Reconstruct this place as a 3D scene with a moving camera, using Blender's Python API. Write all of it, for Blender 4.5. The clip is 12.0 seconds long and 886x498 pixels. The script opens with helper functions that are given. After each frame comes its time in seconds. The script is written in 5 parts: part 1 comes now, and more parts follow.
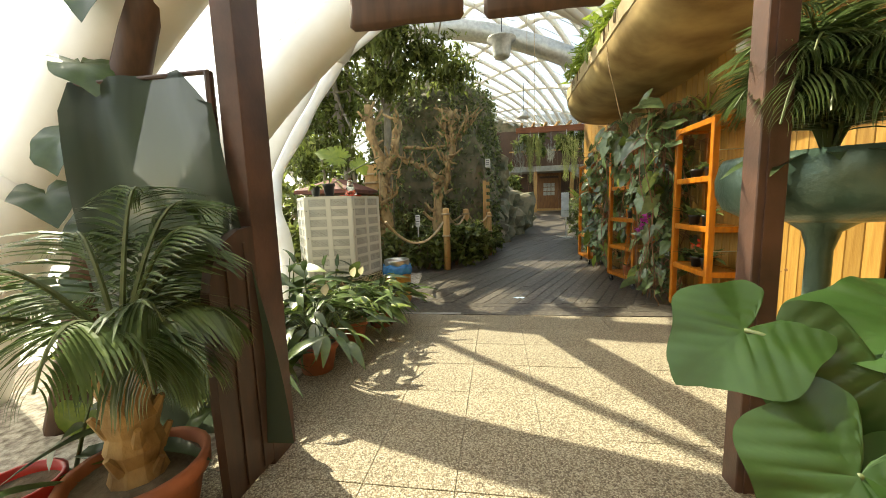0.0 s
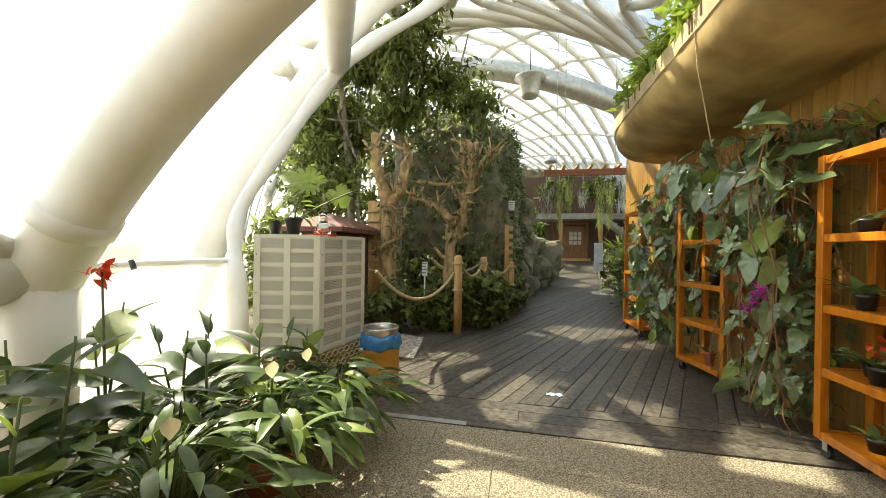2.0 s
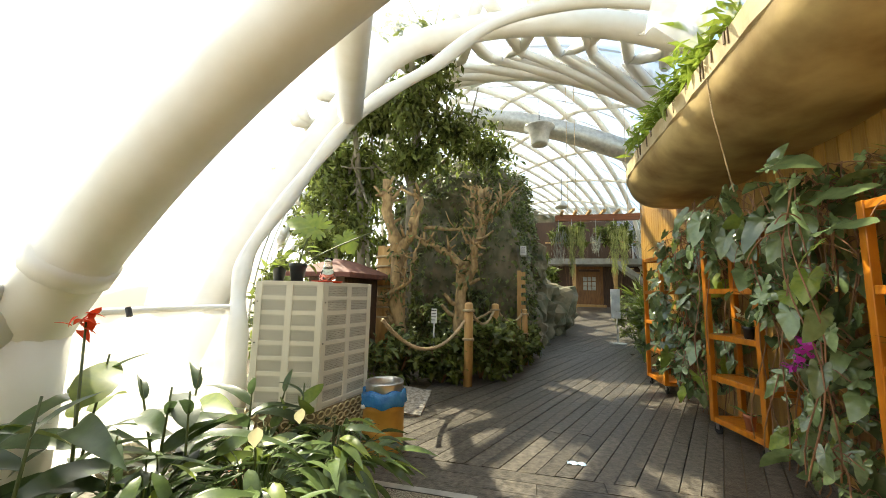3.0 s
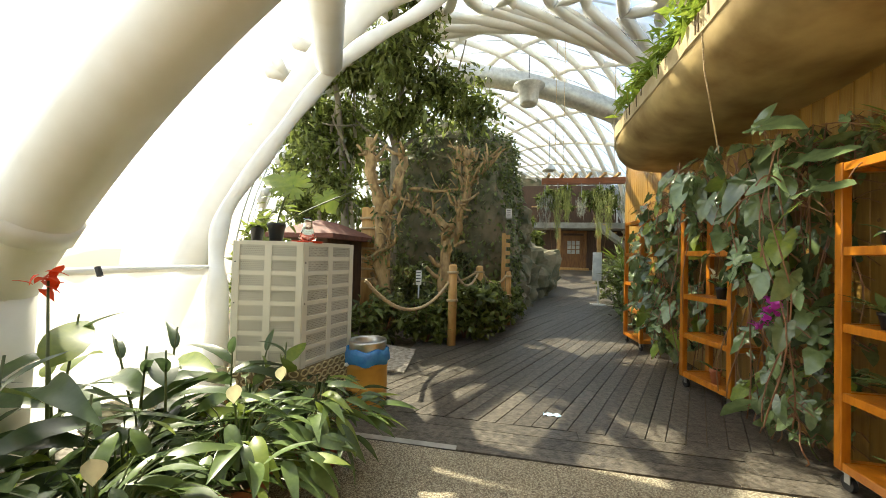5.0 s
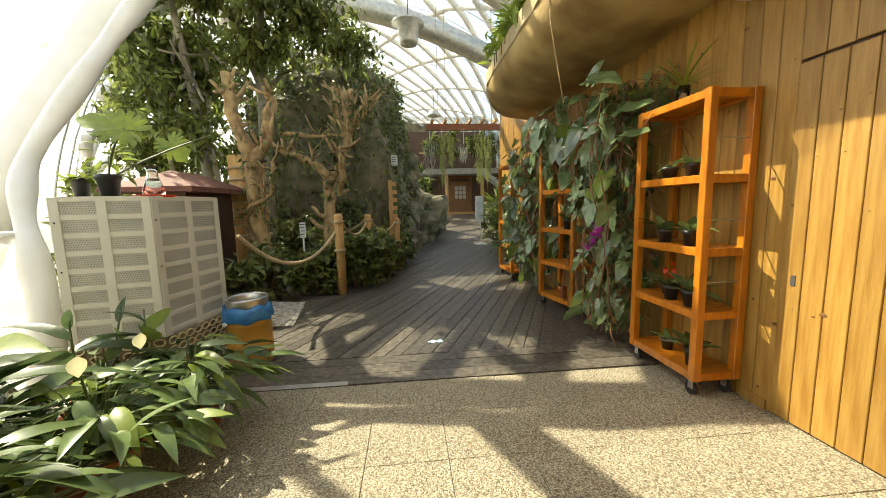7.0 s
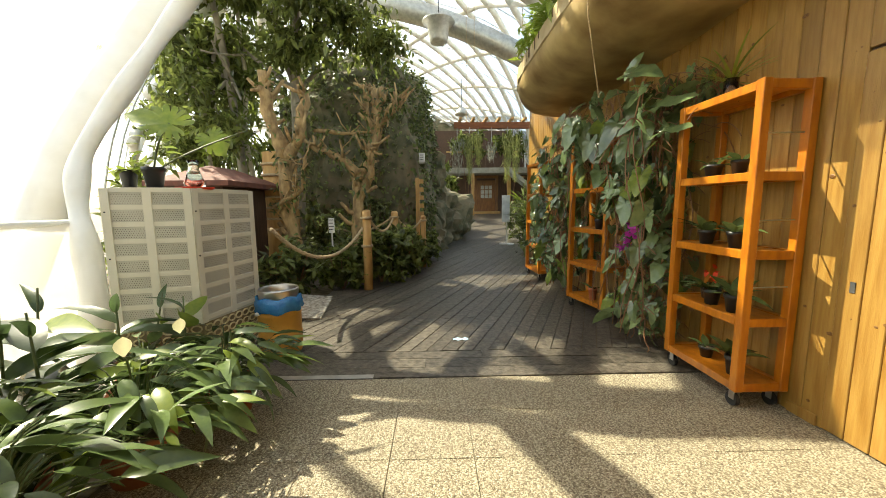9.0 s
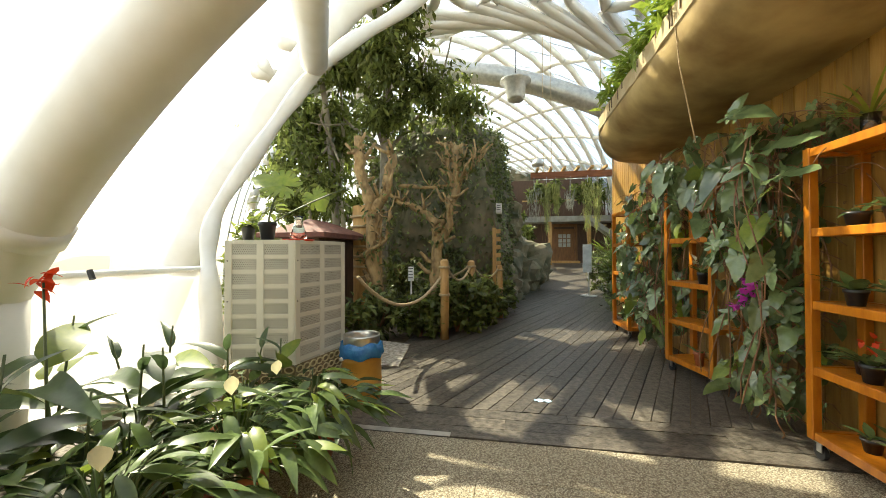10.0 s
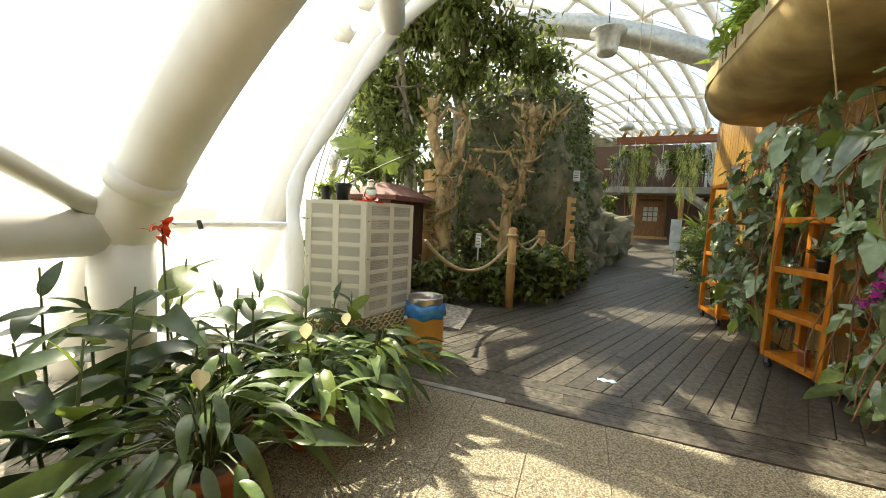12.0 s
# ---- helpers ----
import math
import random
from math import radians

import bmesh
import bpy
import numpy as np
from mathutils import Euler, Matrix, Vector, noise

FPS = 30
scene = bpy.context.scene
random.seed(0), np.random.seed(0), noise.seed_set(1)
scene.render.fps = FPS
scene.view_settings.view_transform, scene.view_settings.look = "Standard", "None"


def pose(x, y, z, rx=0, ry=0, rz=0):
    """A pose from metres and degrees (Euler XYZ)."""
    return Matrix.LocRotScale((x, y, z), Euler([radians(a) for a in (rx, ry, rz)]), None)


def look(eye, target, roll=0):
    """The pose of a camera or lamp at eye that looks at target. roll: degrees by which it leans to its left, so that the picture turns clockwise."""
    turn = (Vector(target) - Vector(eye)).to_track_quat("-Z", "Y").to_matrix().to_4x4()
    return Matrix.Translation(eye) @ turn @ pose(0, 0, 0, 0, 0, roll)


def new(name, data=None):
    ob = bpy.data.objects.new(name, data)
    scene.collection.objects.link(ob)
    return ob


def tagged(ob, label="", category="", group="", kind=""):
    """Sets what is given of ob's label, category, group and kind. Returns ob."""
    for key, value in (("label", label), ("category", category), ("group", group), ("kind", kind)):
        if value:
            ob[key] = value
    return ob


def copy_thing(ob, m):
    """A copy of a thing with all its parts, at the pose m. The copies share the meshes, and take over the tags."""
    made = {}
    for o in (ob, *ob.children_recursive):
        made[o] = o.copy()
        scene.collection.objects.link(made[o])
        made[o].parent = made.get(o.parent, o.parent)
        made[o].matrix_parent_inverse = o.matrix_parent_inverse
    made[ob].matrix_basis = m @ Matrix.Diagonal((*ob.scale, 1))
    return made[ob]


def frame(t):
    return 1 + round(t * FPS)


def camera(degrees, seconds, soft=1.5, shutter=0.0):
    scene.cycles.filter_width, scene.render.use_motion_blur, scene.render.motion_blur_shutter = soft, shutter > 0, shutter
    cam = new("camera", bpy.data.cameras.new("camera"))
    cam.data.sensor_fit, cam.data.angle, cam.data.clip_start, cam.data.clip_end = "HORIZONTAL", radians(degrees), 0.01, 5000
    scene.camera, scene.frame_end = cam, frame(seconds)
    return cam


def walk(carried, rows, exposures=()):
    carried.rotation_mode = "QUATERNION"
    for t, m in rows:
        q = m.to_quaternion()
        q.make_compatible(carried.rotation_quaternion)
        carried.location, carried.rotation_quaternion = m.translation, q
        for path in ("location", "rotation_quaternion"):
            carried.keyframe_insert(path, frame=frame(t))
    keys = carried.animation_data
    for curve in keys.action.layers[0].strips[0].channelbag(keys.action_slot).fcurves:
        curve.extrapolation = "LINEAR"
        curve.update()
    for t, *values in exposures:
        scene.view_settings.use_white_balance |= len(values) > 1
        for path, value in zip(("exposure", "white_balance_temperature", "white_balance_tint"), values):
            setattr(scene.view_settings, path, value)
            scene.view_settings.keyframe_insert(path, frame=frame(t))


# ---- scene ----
cam = camera(101.8, 12.0, soft=0.5)
PATH = [
    (0, (0.151, -0.284, 1.324), (-0.149, 1.678, 1.081), -1.9),
    (0.5, (0.14, 0.135, 1.317), (-0.028, 2.113, 1.07), -1.3),
    (1, (0.15, 0.55, 1.334), (-0.261, 2.499, 1.153), -2.7),
    (1.5, (0.148, 0.883, 1.353), (-0.258, 2.836, 1.198), 0.9),
    (2, (0.074, 1.149, 1.379), (-0.332, 3.107, 1.374), 0.9),
    (2.5, (0.05, 1.276, 1.412), (-0.471, 3.199, 1.585), 2.6),
    (3, (0.067, 1.3, 1.414), (-0.403, 3.229, 1.652), 1.3),
    (3.2, (0.06, 1.294, 1.401), (-0.339, 3.254, 1.405), 1.8),
    (4.8, (0.087, 1.342, 1.401), (-0.297, 3.304, 1.449), 2.2),
    (5, (0.092, 1.35, 1.392), (-0.305, 3.31, 1.43), 1.5),
    (5.5, (0.114, 1.323, 1.364), (-0.2, 3.294, 1.233), 0.6),
    (6, (0.154, 1.282, 1.386), (0.159, 3.277, 1.238), -0.4),
    (6.5, (0.219, 1.258, 1.366), (0.415, 3.238, 1.16), -1.3),
    (7, (0.22, 1.249, 1.362), (0.4, 3.226, 1.118), -1.4),
    (7.2, (0.208, 1.249, 1.352), (0.422, 3.219, 1.081), -0.6),
    (9, (0.188, 1.271, 1.335), (0.235, 3.255, 1.09), -0.5),
    (9.5, (0.179, 1.274, 1.354), (0.105, 3.27, 1.241), -0.0),
    (10, (0.136, 1.286, 1.359), (-0.222, 3.253, 1.383), -0.2),
    (10.5, (0.137, 1.283, 1.348), (-0.336, 3.226, 1.321), 0.4),
    (11, (0.15, 1.283, 1.358), (-0.31, 3.23, 1.354), 1.2),
    (11.5, (0.158, 1.27, 1.358), (-0.38, 3.195, 1.314), 1.5),
    (12, (0.159, 1.328, 1.358), (-0.563, 3.186, 1.188), 2.6),
]
walk(cam, [(t, look(eye, target, roll)) for t, eye, target, roll in PATH],
     exposures=[(0.0, 1.5, 7300, 2), (0.6, 1.63, 7300, 2), (1.0, 1.53, 7300, 2), (2.5, 1.6, 7100, 2), (5.0, 1.55, 7100, 2), (7.0, 1.5, 7300, 2), (9.0, 1.5, 7300, 2), (10.5, 1.55, 7100, 2), (12.0, 1.55, 7100, 2)])

# ---- world, sun, exposure ----
world = bpy.data.worlds.new("world")
scene.world = world
world.use_nodes = True
SUN_TO = Vector((-0.80, 0.57, 1.0)).normalized()
sky = world.node_tree.nodes.new("ShaderNodeTexSky")
sky.sky_type = "NISHITA"
sky.sun_disc = False
sky.sun_elevation = math.asin(SUN_TO.z)
sky.sun_rotation = math.atan2(SUN_TO.x, SUN_TO.y)
sky.dust_density = 2.0
world.node_tree.links.new(sky.outputs[0], world.node_tree.nodes["Background"].inputs[0])
world.node_tree.nodes["Background"].inputs[1].default_value = 0.15
sun = new("sun", bpy.data.lights.new("sun", "SUN"))
sun.data.energy = 5.0
sun.data.angle = radians(0.6)
sun.data.color = (1.0, 0.93, 0.80)
sun.matrix_world = look(SUN_TO * 30, (0, 0, 0))

# ---- materials ----
def mat(name, col, rough=0.6, metal=0.0, col2=None, scale=8.0, detail=6.0, bump=0.0, bump_scale=60.0, per=None,
        vary=0.0, transl=0.0, stretch=(1, 1, 1), spec=0.5):
    """A principled material with two-scale noise colour, fine bump, and per-piece variation."""
    m = bpy.data.materials.new(name)
    m.use_nodes = True
    nt = m.node_tree
    N, L = nt.nodes, nt.links
    b = N["Principled BSDF"]
    b.inputs["Roughness"].default_value = rough
    b.inputs["Metallic"].default_value = metal
    b.inputs["Specular IOR Level"].default_value = spec
    tc = N.new("ShaderNodeTexCoord")
    mp = N.new("ShaderNodeMapping")
    mp.inputs["Scale"].default_value = stretch
    L.new(tc.outputs["Object"], mp.inputs[0])
    n1 = N.new("ShaderNodeTexNoise")
    n1.inputs["Scale"].default_value = scale
    n1.inputs["Detail"].default_value = detail
    L.new(mp.outputs[0], n1.inputs["Vector"])
    mix = N.new("ShaderNodeMix")
    mix.data_type = "RGBA"
    c2 = col2 or tuple(c * 0.7 for c in col)
    mix.inputs[6].default_value = (*col, 1)
    mix.inputs[7].default_value = (*c2, 1)
    ramp = N.new("ShaderNodeValToRGB")
    ramp.color_ramp.elements[0].position = 0.35
    ramp.color_ramp.elements[1].position = 0.68
    L.new(n1.outputs[0], ramp.inputs[0])
    L.new(ramp.outputs[0], mix.inputs[0])
    out = mix.outputs[2]
    if vary:
        hsv = N.new("ShaderNodeHueSaturation")
        if per == "island":
            rnd = N.new("ShaderNodeNewGeometry").outputs["Random Per Island"]
        else:
            rnd = N.new("ShaderNodeObjectInfo").outputs["Random"]
        mr = N.new("ShaderNodeMapRange")
        mr.inputs[3].default_value = 1 - vary
        mr.inputs[4].default_value = 1 + vary
        L.new(rnd, mr.inputs[0])
        L.new(mr.outputs[0], hsv.inputs["Value"])
        L.new(out, hsv.inputs["Color"])
        out = hsv.outputs[0]
    L.new(out, b.inputs["Base Color"])
    if bump:
        n2 = N.new("ShaderNodeTexNoise")
        n2.inputs["Scale"].default_value = bump_scale
        n2.inputs["Detail"].default_value = 4
        L.new(mp.outputs[0], n2.inputs["Vector"])
        bp = N.new("ShaderNodeBump")
        bp.inputs["Strength"].default_value = bump
        bp.inputs["Distance"].default_value = 0.01
        L.new(n2.outputs[0], bp.inputs["Height"])
        L.new(bp.outputs[0], b.inputs["Normal"])
    if transl:
        tr = N.new("ShaderNodeBsdfTranslucent")
        L.new(out, tr.inputs[0])
        ms = N.new("ShaderNodeMixShader")
        ms.inputs[0].default_value = transl
        L.new(b.outputs[0], ms.inputs[1])
        L.new(tr.outputs[0], ms.inputs[2])
        L.new(ms.outputs[0], N["Material Output"].inputs[0])
    return m


def film_material(name, col, clear, rough=0.3):
    """A thin skin: part of the light goes straight through, the rest is scattered."""
    m = bpy.data.materials.new(name)
    m.use_nodes = True
    N, L = m.node_tree.nodes, m.node_tree.links
    b = N["Principled BSDF"]
    b.inputs["Base Color"].default_value = (*col, 1)
    b.inputs["Roughness"].default_value = rough
    tr = N.new("ShaderNodeBsdfTranslucent")
    tr.inputs[0].default_value = (*col, 1)
    tp = N.new("ShaderNodeBsdfTransparent")
    m1, m2 = N.new("ShaderNodeMixShader"), N.new("ShaderNodeMixShader")
    m1.inputs[0].default_value = 0.75
    L.new(b.outputs[0], m1.inputs[1])
    L.new(tr.outputs[0], m1.inputs[2])
    m2.inputs[0].default_value = clear
    nz = N.new("ShaderNodeTexNoise")
    nz.inputs["Scale"].default_value = 1.3
    mr = N.new("ShaderNodeMapRange")
    mr.inputs[3].default_value = clear * 0.82
    mr.inputs[4].default_value = clear * 1.18
    L.new(nz.outputs[0], mr.inputs[0])
    L.new(mr.outputs[0], m2.inputs[0])
    L.new(m1.outputs[0], m2.inputs[1])
    L.new(tp.outputs[0], m2.inputs[2])
    L.new(m2.outputs[0], N["Material Output"].inputs[0])
    return m


def aggregate_material():
    """Exposed pebble concrete: voronoi pebbles in two tones with relief."""
    m = mat("exposed_aggregate", (0.5, 0.42, 0.3), 0.85)
    N, L = m.node_tree.nodes, m.node_tree.links
    b = N["Principled BSDF"]
    tc = N.new("ShaderNodeTexCoord")
    v = N.new("ShaderNodeTexVoronoi")
    v.inputs["Scale"].default_value = 140
    L.new(tc.outputs["Object"], v.inputs["Vector"])
    r = N.new("ShaderNodeValToRGB")
    r.color_ramp.elements[0].color = (0.16, 0.125, 0.085, 1)
    r.color_ramp.elements[1].color = (0.62, 0.57, 0.43, 1)
    e = r.color_ramp.elements.new(0.45)
    e.color = (0.37, 0.325, 0.225, 1)
    sep = N.new("ShaderNodeSeparateColor")
    L.new(v.outputs["Color"], sep.inputs[0])
    L.new(sep.outputs[0], r.inputs[0])
    mul = N.new("ShaderNodeMix")
    mul.data_type, mul.blend_type = "RGBA", "MULTIPLY"
    mul.inputs[0].default_value = 0.75
    edge = N.new("ShaderNodeValToRGB")
    edge.color_ramp.elements[0].position, edge.color_ramp.elements[0].color = 0.25, (1, 1, 1, 1)
    edge.color_ramp.elements[1].position, edge.color_ramp.elements[1].color = 0.85, (0.36, 0.32, 0.26, 1)
    L.new(v.outputs["Distance"], edge.inputs[0])
    L.new(r.outputs[0], mul.inputs[6])
    L.new(edge.outputs[0], mul.inputs[7])
    big = N.new("ShaderNodeTexNoise")
    big.inputs["Scale"].default_value = 2.2
    big.inputs["Detail"].default_value = 5
    L.new(tc.outputs["Object"], big.inputs["Vector"])
    st = N.new("ShaderNodeMapRange")
    st.inputs[3].default_value, st.inputs[4].default_value = 0.75, 1.2
    L.new(big.outputs[0], st.inputs[0])
    hsv = N.new("ShaderNodeHueSaturation")
    L.new(mul.outputs[2], hsv.inputs["Color"])
    L.new(st.outputs[0], hsv.inputs["Value"])
    L.new(hsv.outputs[0], b.inputs["Base Color"])
    bp = N.new("ShaderNodeBump")
    bp.inputs["Strength"].default_value = 0.8
    bp.inputs["Distance"].default_value = 0.006
    bp.invert = True
    L.new(v.outputs["Distance"], bp.inputs["Height"])
    L.new(bp.outputs[0], b.inputs["Normal"])
    return m


AGG = aggregate_material()
JOINT = mat("joint_sand", (0.2, 0.17, 0.12), 0.95, scale=30)
SOIL = mat("soil", (0.11, 0.085, 0.055), 0.95, col2=(0.2, 0.16, 0.11), scale=14, bump=1.0, bump_scale=40)
GRAVEL = mat("pale_gravel", (0.5, 0.46, 0.38), 0.9, col2=(0.16, 0.13, 0.1), scale=22, bump=1.0, bump_scale=35)
DECK = mat("deck_wood", (0.046, 0.039, 0.03), 0.4, col2=(0.15, 0.132, 0.105), scale=19, detail=9.0, bump=0.6, bump_scale=60, per="object", vary=0.3, stretch=(1, 1, 1))
PINE = mat("varnished_pine", (0.37, 0.215, 0.052), 0.36, col2=(0.26, 0.13, 0.025), scale=5, bump=0.15, bump_scale=30, vary=0.2, stretch=(6, 6, 0.6))
PINE_DARK = mat("pine_knot", (0.24, 0.115, 0.03), 0.45, col2=(0.09, 0.035, 0.01), scale=1.6, detail=2)
ORANGE = mat("orange_stained_wood", (0.50, 0.175, 0.014), 0.30, col2=(0.35, 0.105, 0.008), scale=7, bump=0.08, bump_scale=40, vary=0.08, stretch=(3, 3, 0.8))
WHITE = mat("white_painted_steel", (0.82, 0.81, 0.77), 0.5, col2=(0.75, 0.73, 0.66), scale=3.0, bump=0.05, bump_scale=30)
STEEL = mat("galvanised_duct", (0.62, 0.62, 0.58), 0.38, metal=0.65, col2=(0.45, 0.45, 0.42), scale=9, bump=0.15, bump_scale=14)
CHROME = mat("zinc_caster", (0.6, 0.6, 0.6), 0.3, metal=1.0)
RUBBER = mat("dark_rubber", (0.03, 0.03, 0.03), 0.6)
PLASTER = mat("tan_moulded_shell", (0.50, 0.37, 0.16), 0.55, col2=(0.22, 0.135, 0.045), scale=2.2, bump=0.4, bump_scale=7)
PLASTER_PALE = mat("pale_shell_rim", (0.52, 0.42, 0.24), 0.6, col2=(0.36, 0.26, 0.12), scale=3.5, bump=0.3, bump_scale=20)
STAIN = mat("drip_stain", (0.14, 0.09, 0.04), 0.7, scale=20)
ROCK = mat("rock", (0.24, 0.20, 0.125), 0.9, col2=(0.075, 0.085, 0.04), scale=2.5, detail=10, bump=1.0, bump_scale=9)
BARK = mat("bark", (0.46, 0.32, 0.15), 0.9, col2=(0.20, 0.125, 0.055), scale=12, bump=1.0, bump_scale=22, stretch=(1, 1, 0.5))
BARK_PALE = mat("pale_bark", (0.46, 0.42, 0.30), 0.85, col2=(0.30, 0.27, 0.18), scale=9, bump=0.5, bump_scale=24, stretch=(1, 1, 0.4))
BARK_GREY = mat("grey_bark", (0.30, 0.27, 0.20), 0.9, col2=(0.16, 0.14, 0.1), scale=9, bump=0.8, bump_scale=30, stretch=(1, 1, 0.4))
LOG = mat("peeled_log", (0.56, 0.34, 0.12), 0.6, col2=(0.40, 0.22, 0.07), scale=5, bump=0.2, bump_scale=30, stretch=(3, 3, 0.6))
ROPE = mat("hemp_rope", (0.55, 0.43, 0.26), 0.9, col2=(0.38, 0.28, 0.15), scale=60, bump=0.8, bump_scale=90)
BROWN = mat("brown_painted_post", (0.11, 0.055, 0.036), 0.45, col2=(0.05, 0.028, 0.02), scale=5, bump=0.15, bump_scale=40)
CREAM = mat("cream_painted_metal", (0.72, 0.70, 0.60), 0.5, col2=(0.64, 0.62, 0.52), scale=3, bump=0.03)
PERF = mat("perforated_sheet", (0.56, 0.55, 0.47), 0.6, scale=3)
TERRA = mat("terracotta", (0.42, 0.14, 0.06), 0.75, col2=(0.30, 0.10, 0.045), scale=9, bump=0.2, bump_scale=40)
BLACKPOT = mat("black_plastic", (0.025, 0.025, 0.025), 0.4)
YELLOWBIN = mat("yellow_barrel", (0.55, 0.30, 0.05), 0.5, col2=(0.42, 0.21, 0.03), scale=6, bump=0.1)
BLUEBAG = mat("blue_plastic_bag", (0.03, 0.16, 0.42), 0.25, col2=(0.05, 0.24, 0.5), scale=12, bump=0.8, bump_scale=25)
LEAF = mat("leaf_green", (0.13, 0.185, 0.06), 0.27, col2=(0.085, 0.13, 0.045), scale=20, vary=0.35, transl=0.25)
LEAF_LIT = mat("leaf_light", (0.24, 0.30, 0.045), 0.36, col2=(0.16, 0.23, 0.035), scale=20, vary=0.3, transl=0.42)
LEAF_CANNA = mat("leaf_canna", (0.075, 0.115, 0.045), 0.3, col2=(0.05, 0.08, 0.03), scale=14, vary=0.35, transl=0.3, bump=0.1, bump_scale=25)
LEAF_BIG = mat("leaf_philodendron", (0.17, 0.23, 0.095), 0.2, col2=(0.10, 0.15, 0.06), scale=11, vary=0.45, spec=0.9, transl=0.2, bump=0.15, bump_scale=12)
LEAF_TREE = mat("leaf_ficus", (0.19, 0.225, 0.06), 0.24, col2=(0.12, 0.15, 0.04), scale=6, per="island", vary=0.6, transl=0.5)
LEAF_IVY = mat("leaf_ivy", (0.17, 0.20, 0.06), 0.32, col2=(0.11, 0.14, 0.04), scale=6, per="island", vary=0.6, transl=0.35)
LEAF_PALM = mat("leaf_palm", (0.15, 0.205, 0.075), 0.33, col2=(0.08, 0.13, 0.04), scale=8, per="island", vary=0.3, transl=0.35)
MOSS = mat("hanging_moss", (0.40, 0.42, 0.14), 0.8, col2=(0.28, 0.30, 0.10), scale=9, per="island", vary=0.35, transl=0.3)
STEM = mat("green_stem", (0.10, 0.13, 0.04), 0.5, scale=12)
STEM_BROWN = mat("brown_stem", (0.24, 0.12, 0.055), 0.7, scale=12)
RED = mat("red_petal", (0.75, 0.07, 0.02), 0.5, scale=10, transl=0.35)
MAGENTA = mat("magenta_petal", (0.55, 0.04, 0.42), 0.5, scale=10, transl=0.35)
CREAMPETAL = mat("cream_petal", (0.75, 0.70, 0.45), 0.5, scale=10, transl=0.3)
ROOF_RED = mat("red_shingle", (0.20, 0.075, 0.05), 0.8, col2=(0.12, 0.05, 0.04), scale=10, bump=0.4)
DARKWOOD = mat("dark_wood", (0.10, 0.05, 0.025), 0.6, col2=(0.06, 0.03, 0.015), scale=6, stretch=(4, 4, 0.6))
PAPER = mat("white_label", (0.75, 0.74, 0.70), 0.6, scale=5)
INK = mat("dark_print", (0.06, 0.06, 0.06), 0.7)
GREENGLAZE = mat("green_glazed_fibreglass", (0.075, 0.13, 0.095), 0.28, metal=0.35, col2=(0.12, 0.18, 0.14), scale=6, bump=0.35, bump_scale=40)
FILM = film_material("clear_film", (0.85, 0.85, 0.82), 0.72)
FABRIC = film_material("white_membrane", (0.9, 0.88, 0.82), 0.40)
TARP = film_material("green_tarpaulin", (0.07, 0.095, 0.06), 0.04)
PLASTIC = film_material("plastic_sheet", (0.8, 0.8, 0.78), 0.6, 0.15)


def glass_material():
    m = bpy.data.materials.new("jar_glass")
    m.use_nodes = True
    b = m.node_tree.nodes["Principled BSDF"]
    b.inputs["Transmission Weight"].default_value = 1.0
    b.inputs["Roughness"].default_value = 0.05
    b.inputs["Base Color"].default_value = (0.9, 0.95, 0.92, 1)
    return m


GLASS = glass_material()


# ---- mesh helpers ----
def empty(name, loc=(0, 0, 0), **tags):
    ob = new(name)
    ob.location = loc
    return tagged(ob, **tags)


def link(name, me, material, parent=None, label="", smooth=False):
    if not me.materials:
        me.materials.append(material)
    if smooth:
        me.shade_smooth()
    ob = new(name, me)
    if parent is not None:
        ob.parent = parent
        ob.matrix_parent_inverse = Matrix.Translation(-parent.location) if parent.type == "EMPTY" else Matrix()
    return tagged(ob, label=label)


def part(name, bm, material, parent=None, label="", smooth=False):
    """One mesh object from bm (in world metres) under a thing."""
    me = bpy.data.meshes.new(name)
    bmesh.ops.recalc_face_normals(bm, faces=bm.faces)
    bm.to_mesh(me)
    bm.free()
    return link(name, me, material, parent, label, smooth)


def structure(name, bm, material, label, smooth=False):
    return tagged(part(name, bm, material, None, label, smooth), category=name.split("_")[0], kind="structure")


def box(bm, x0, x1, y0, y1, z0, z1, m=None, bevel=0.0):
    r = bmesh.ops.create_cube(bm, size=1)
    vs = r["verts"]
    for v in vs:
        v.co = Vector(((x0 + x1) / 2 + v.co.x * (x1 - x0), (y0 + y1) / 2 + v.co.y * (y1 - y0), (z0 + z1) / 2 + v.co.z * (z1 - z0)))
    if bevel:
        es = list({e for v in vs for e in v.link_edges})
        r2 = bmesh.ops.bevel(bm, geom=es, offset=bevel, segments=1, affect="EDGES")
        vs = list({v for f in r2["faces"] for v in f.verts} | {v for v in vs if v.is_valid})
    if m is not None:
        for v in vs:
            v.co = m @ v.co
    return vs


def boxed(x0, x1, y0, y1, z0, z1, m=None, bevel=0.004):
    bm = bmesh.new()
    box(bm, x0, x1, y0, y1, z0, z1, m, bevel)
    return bm


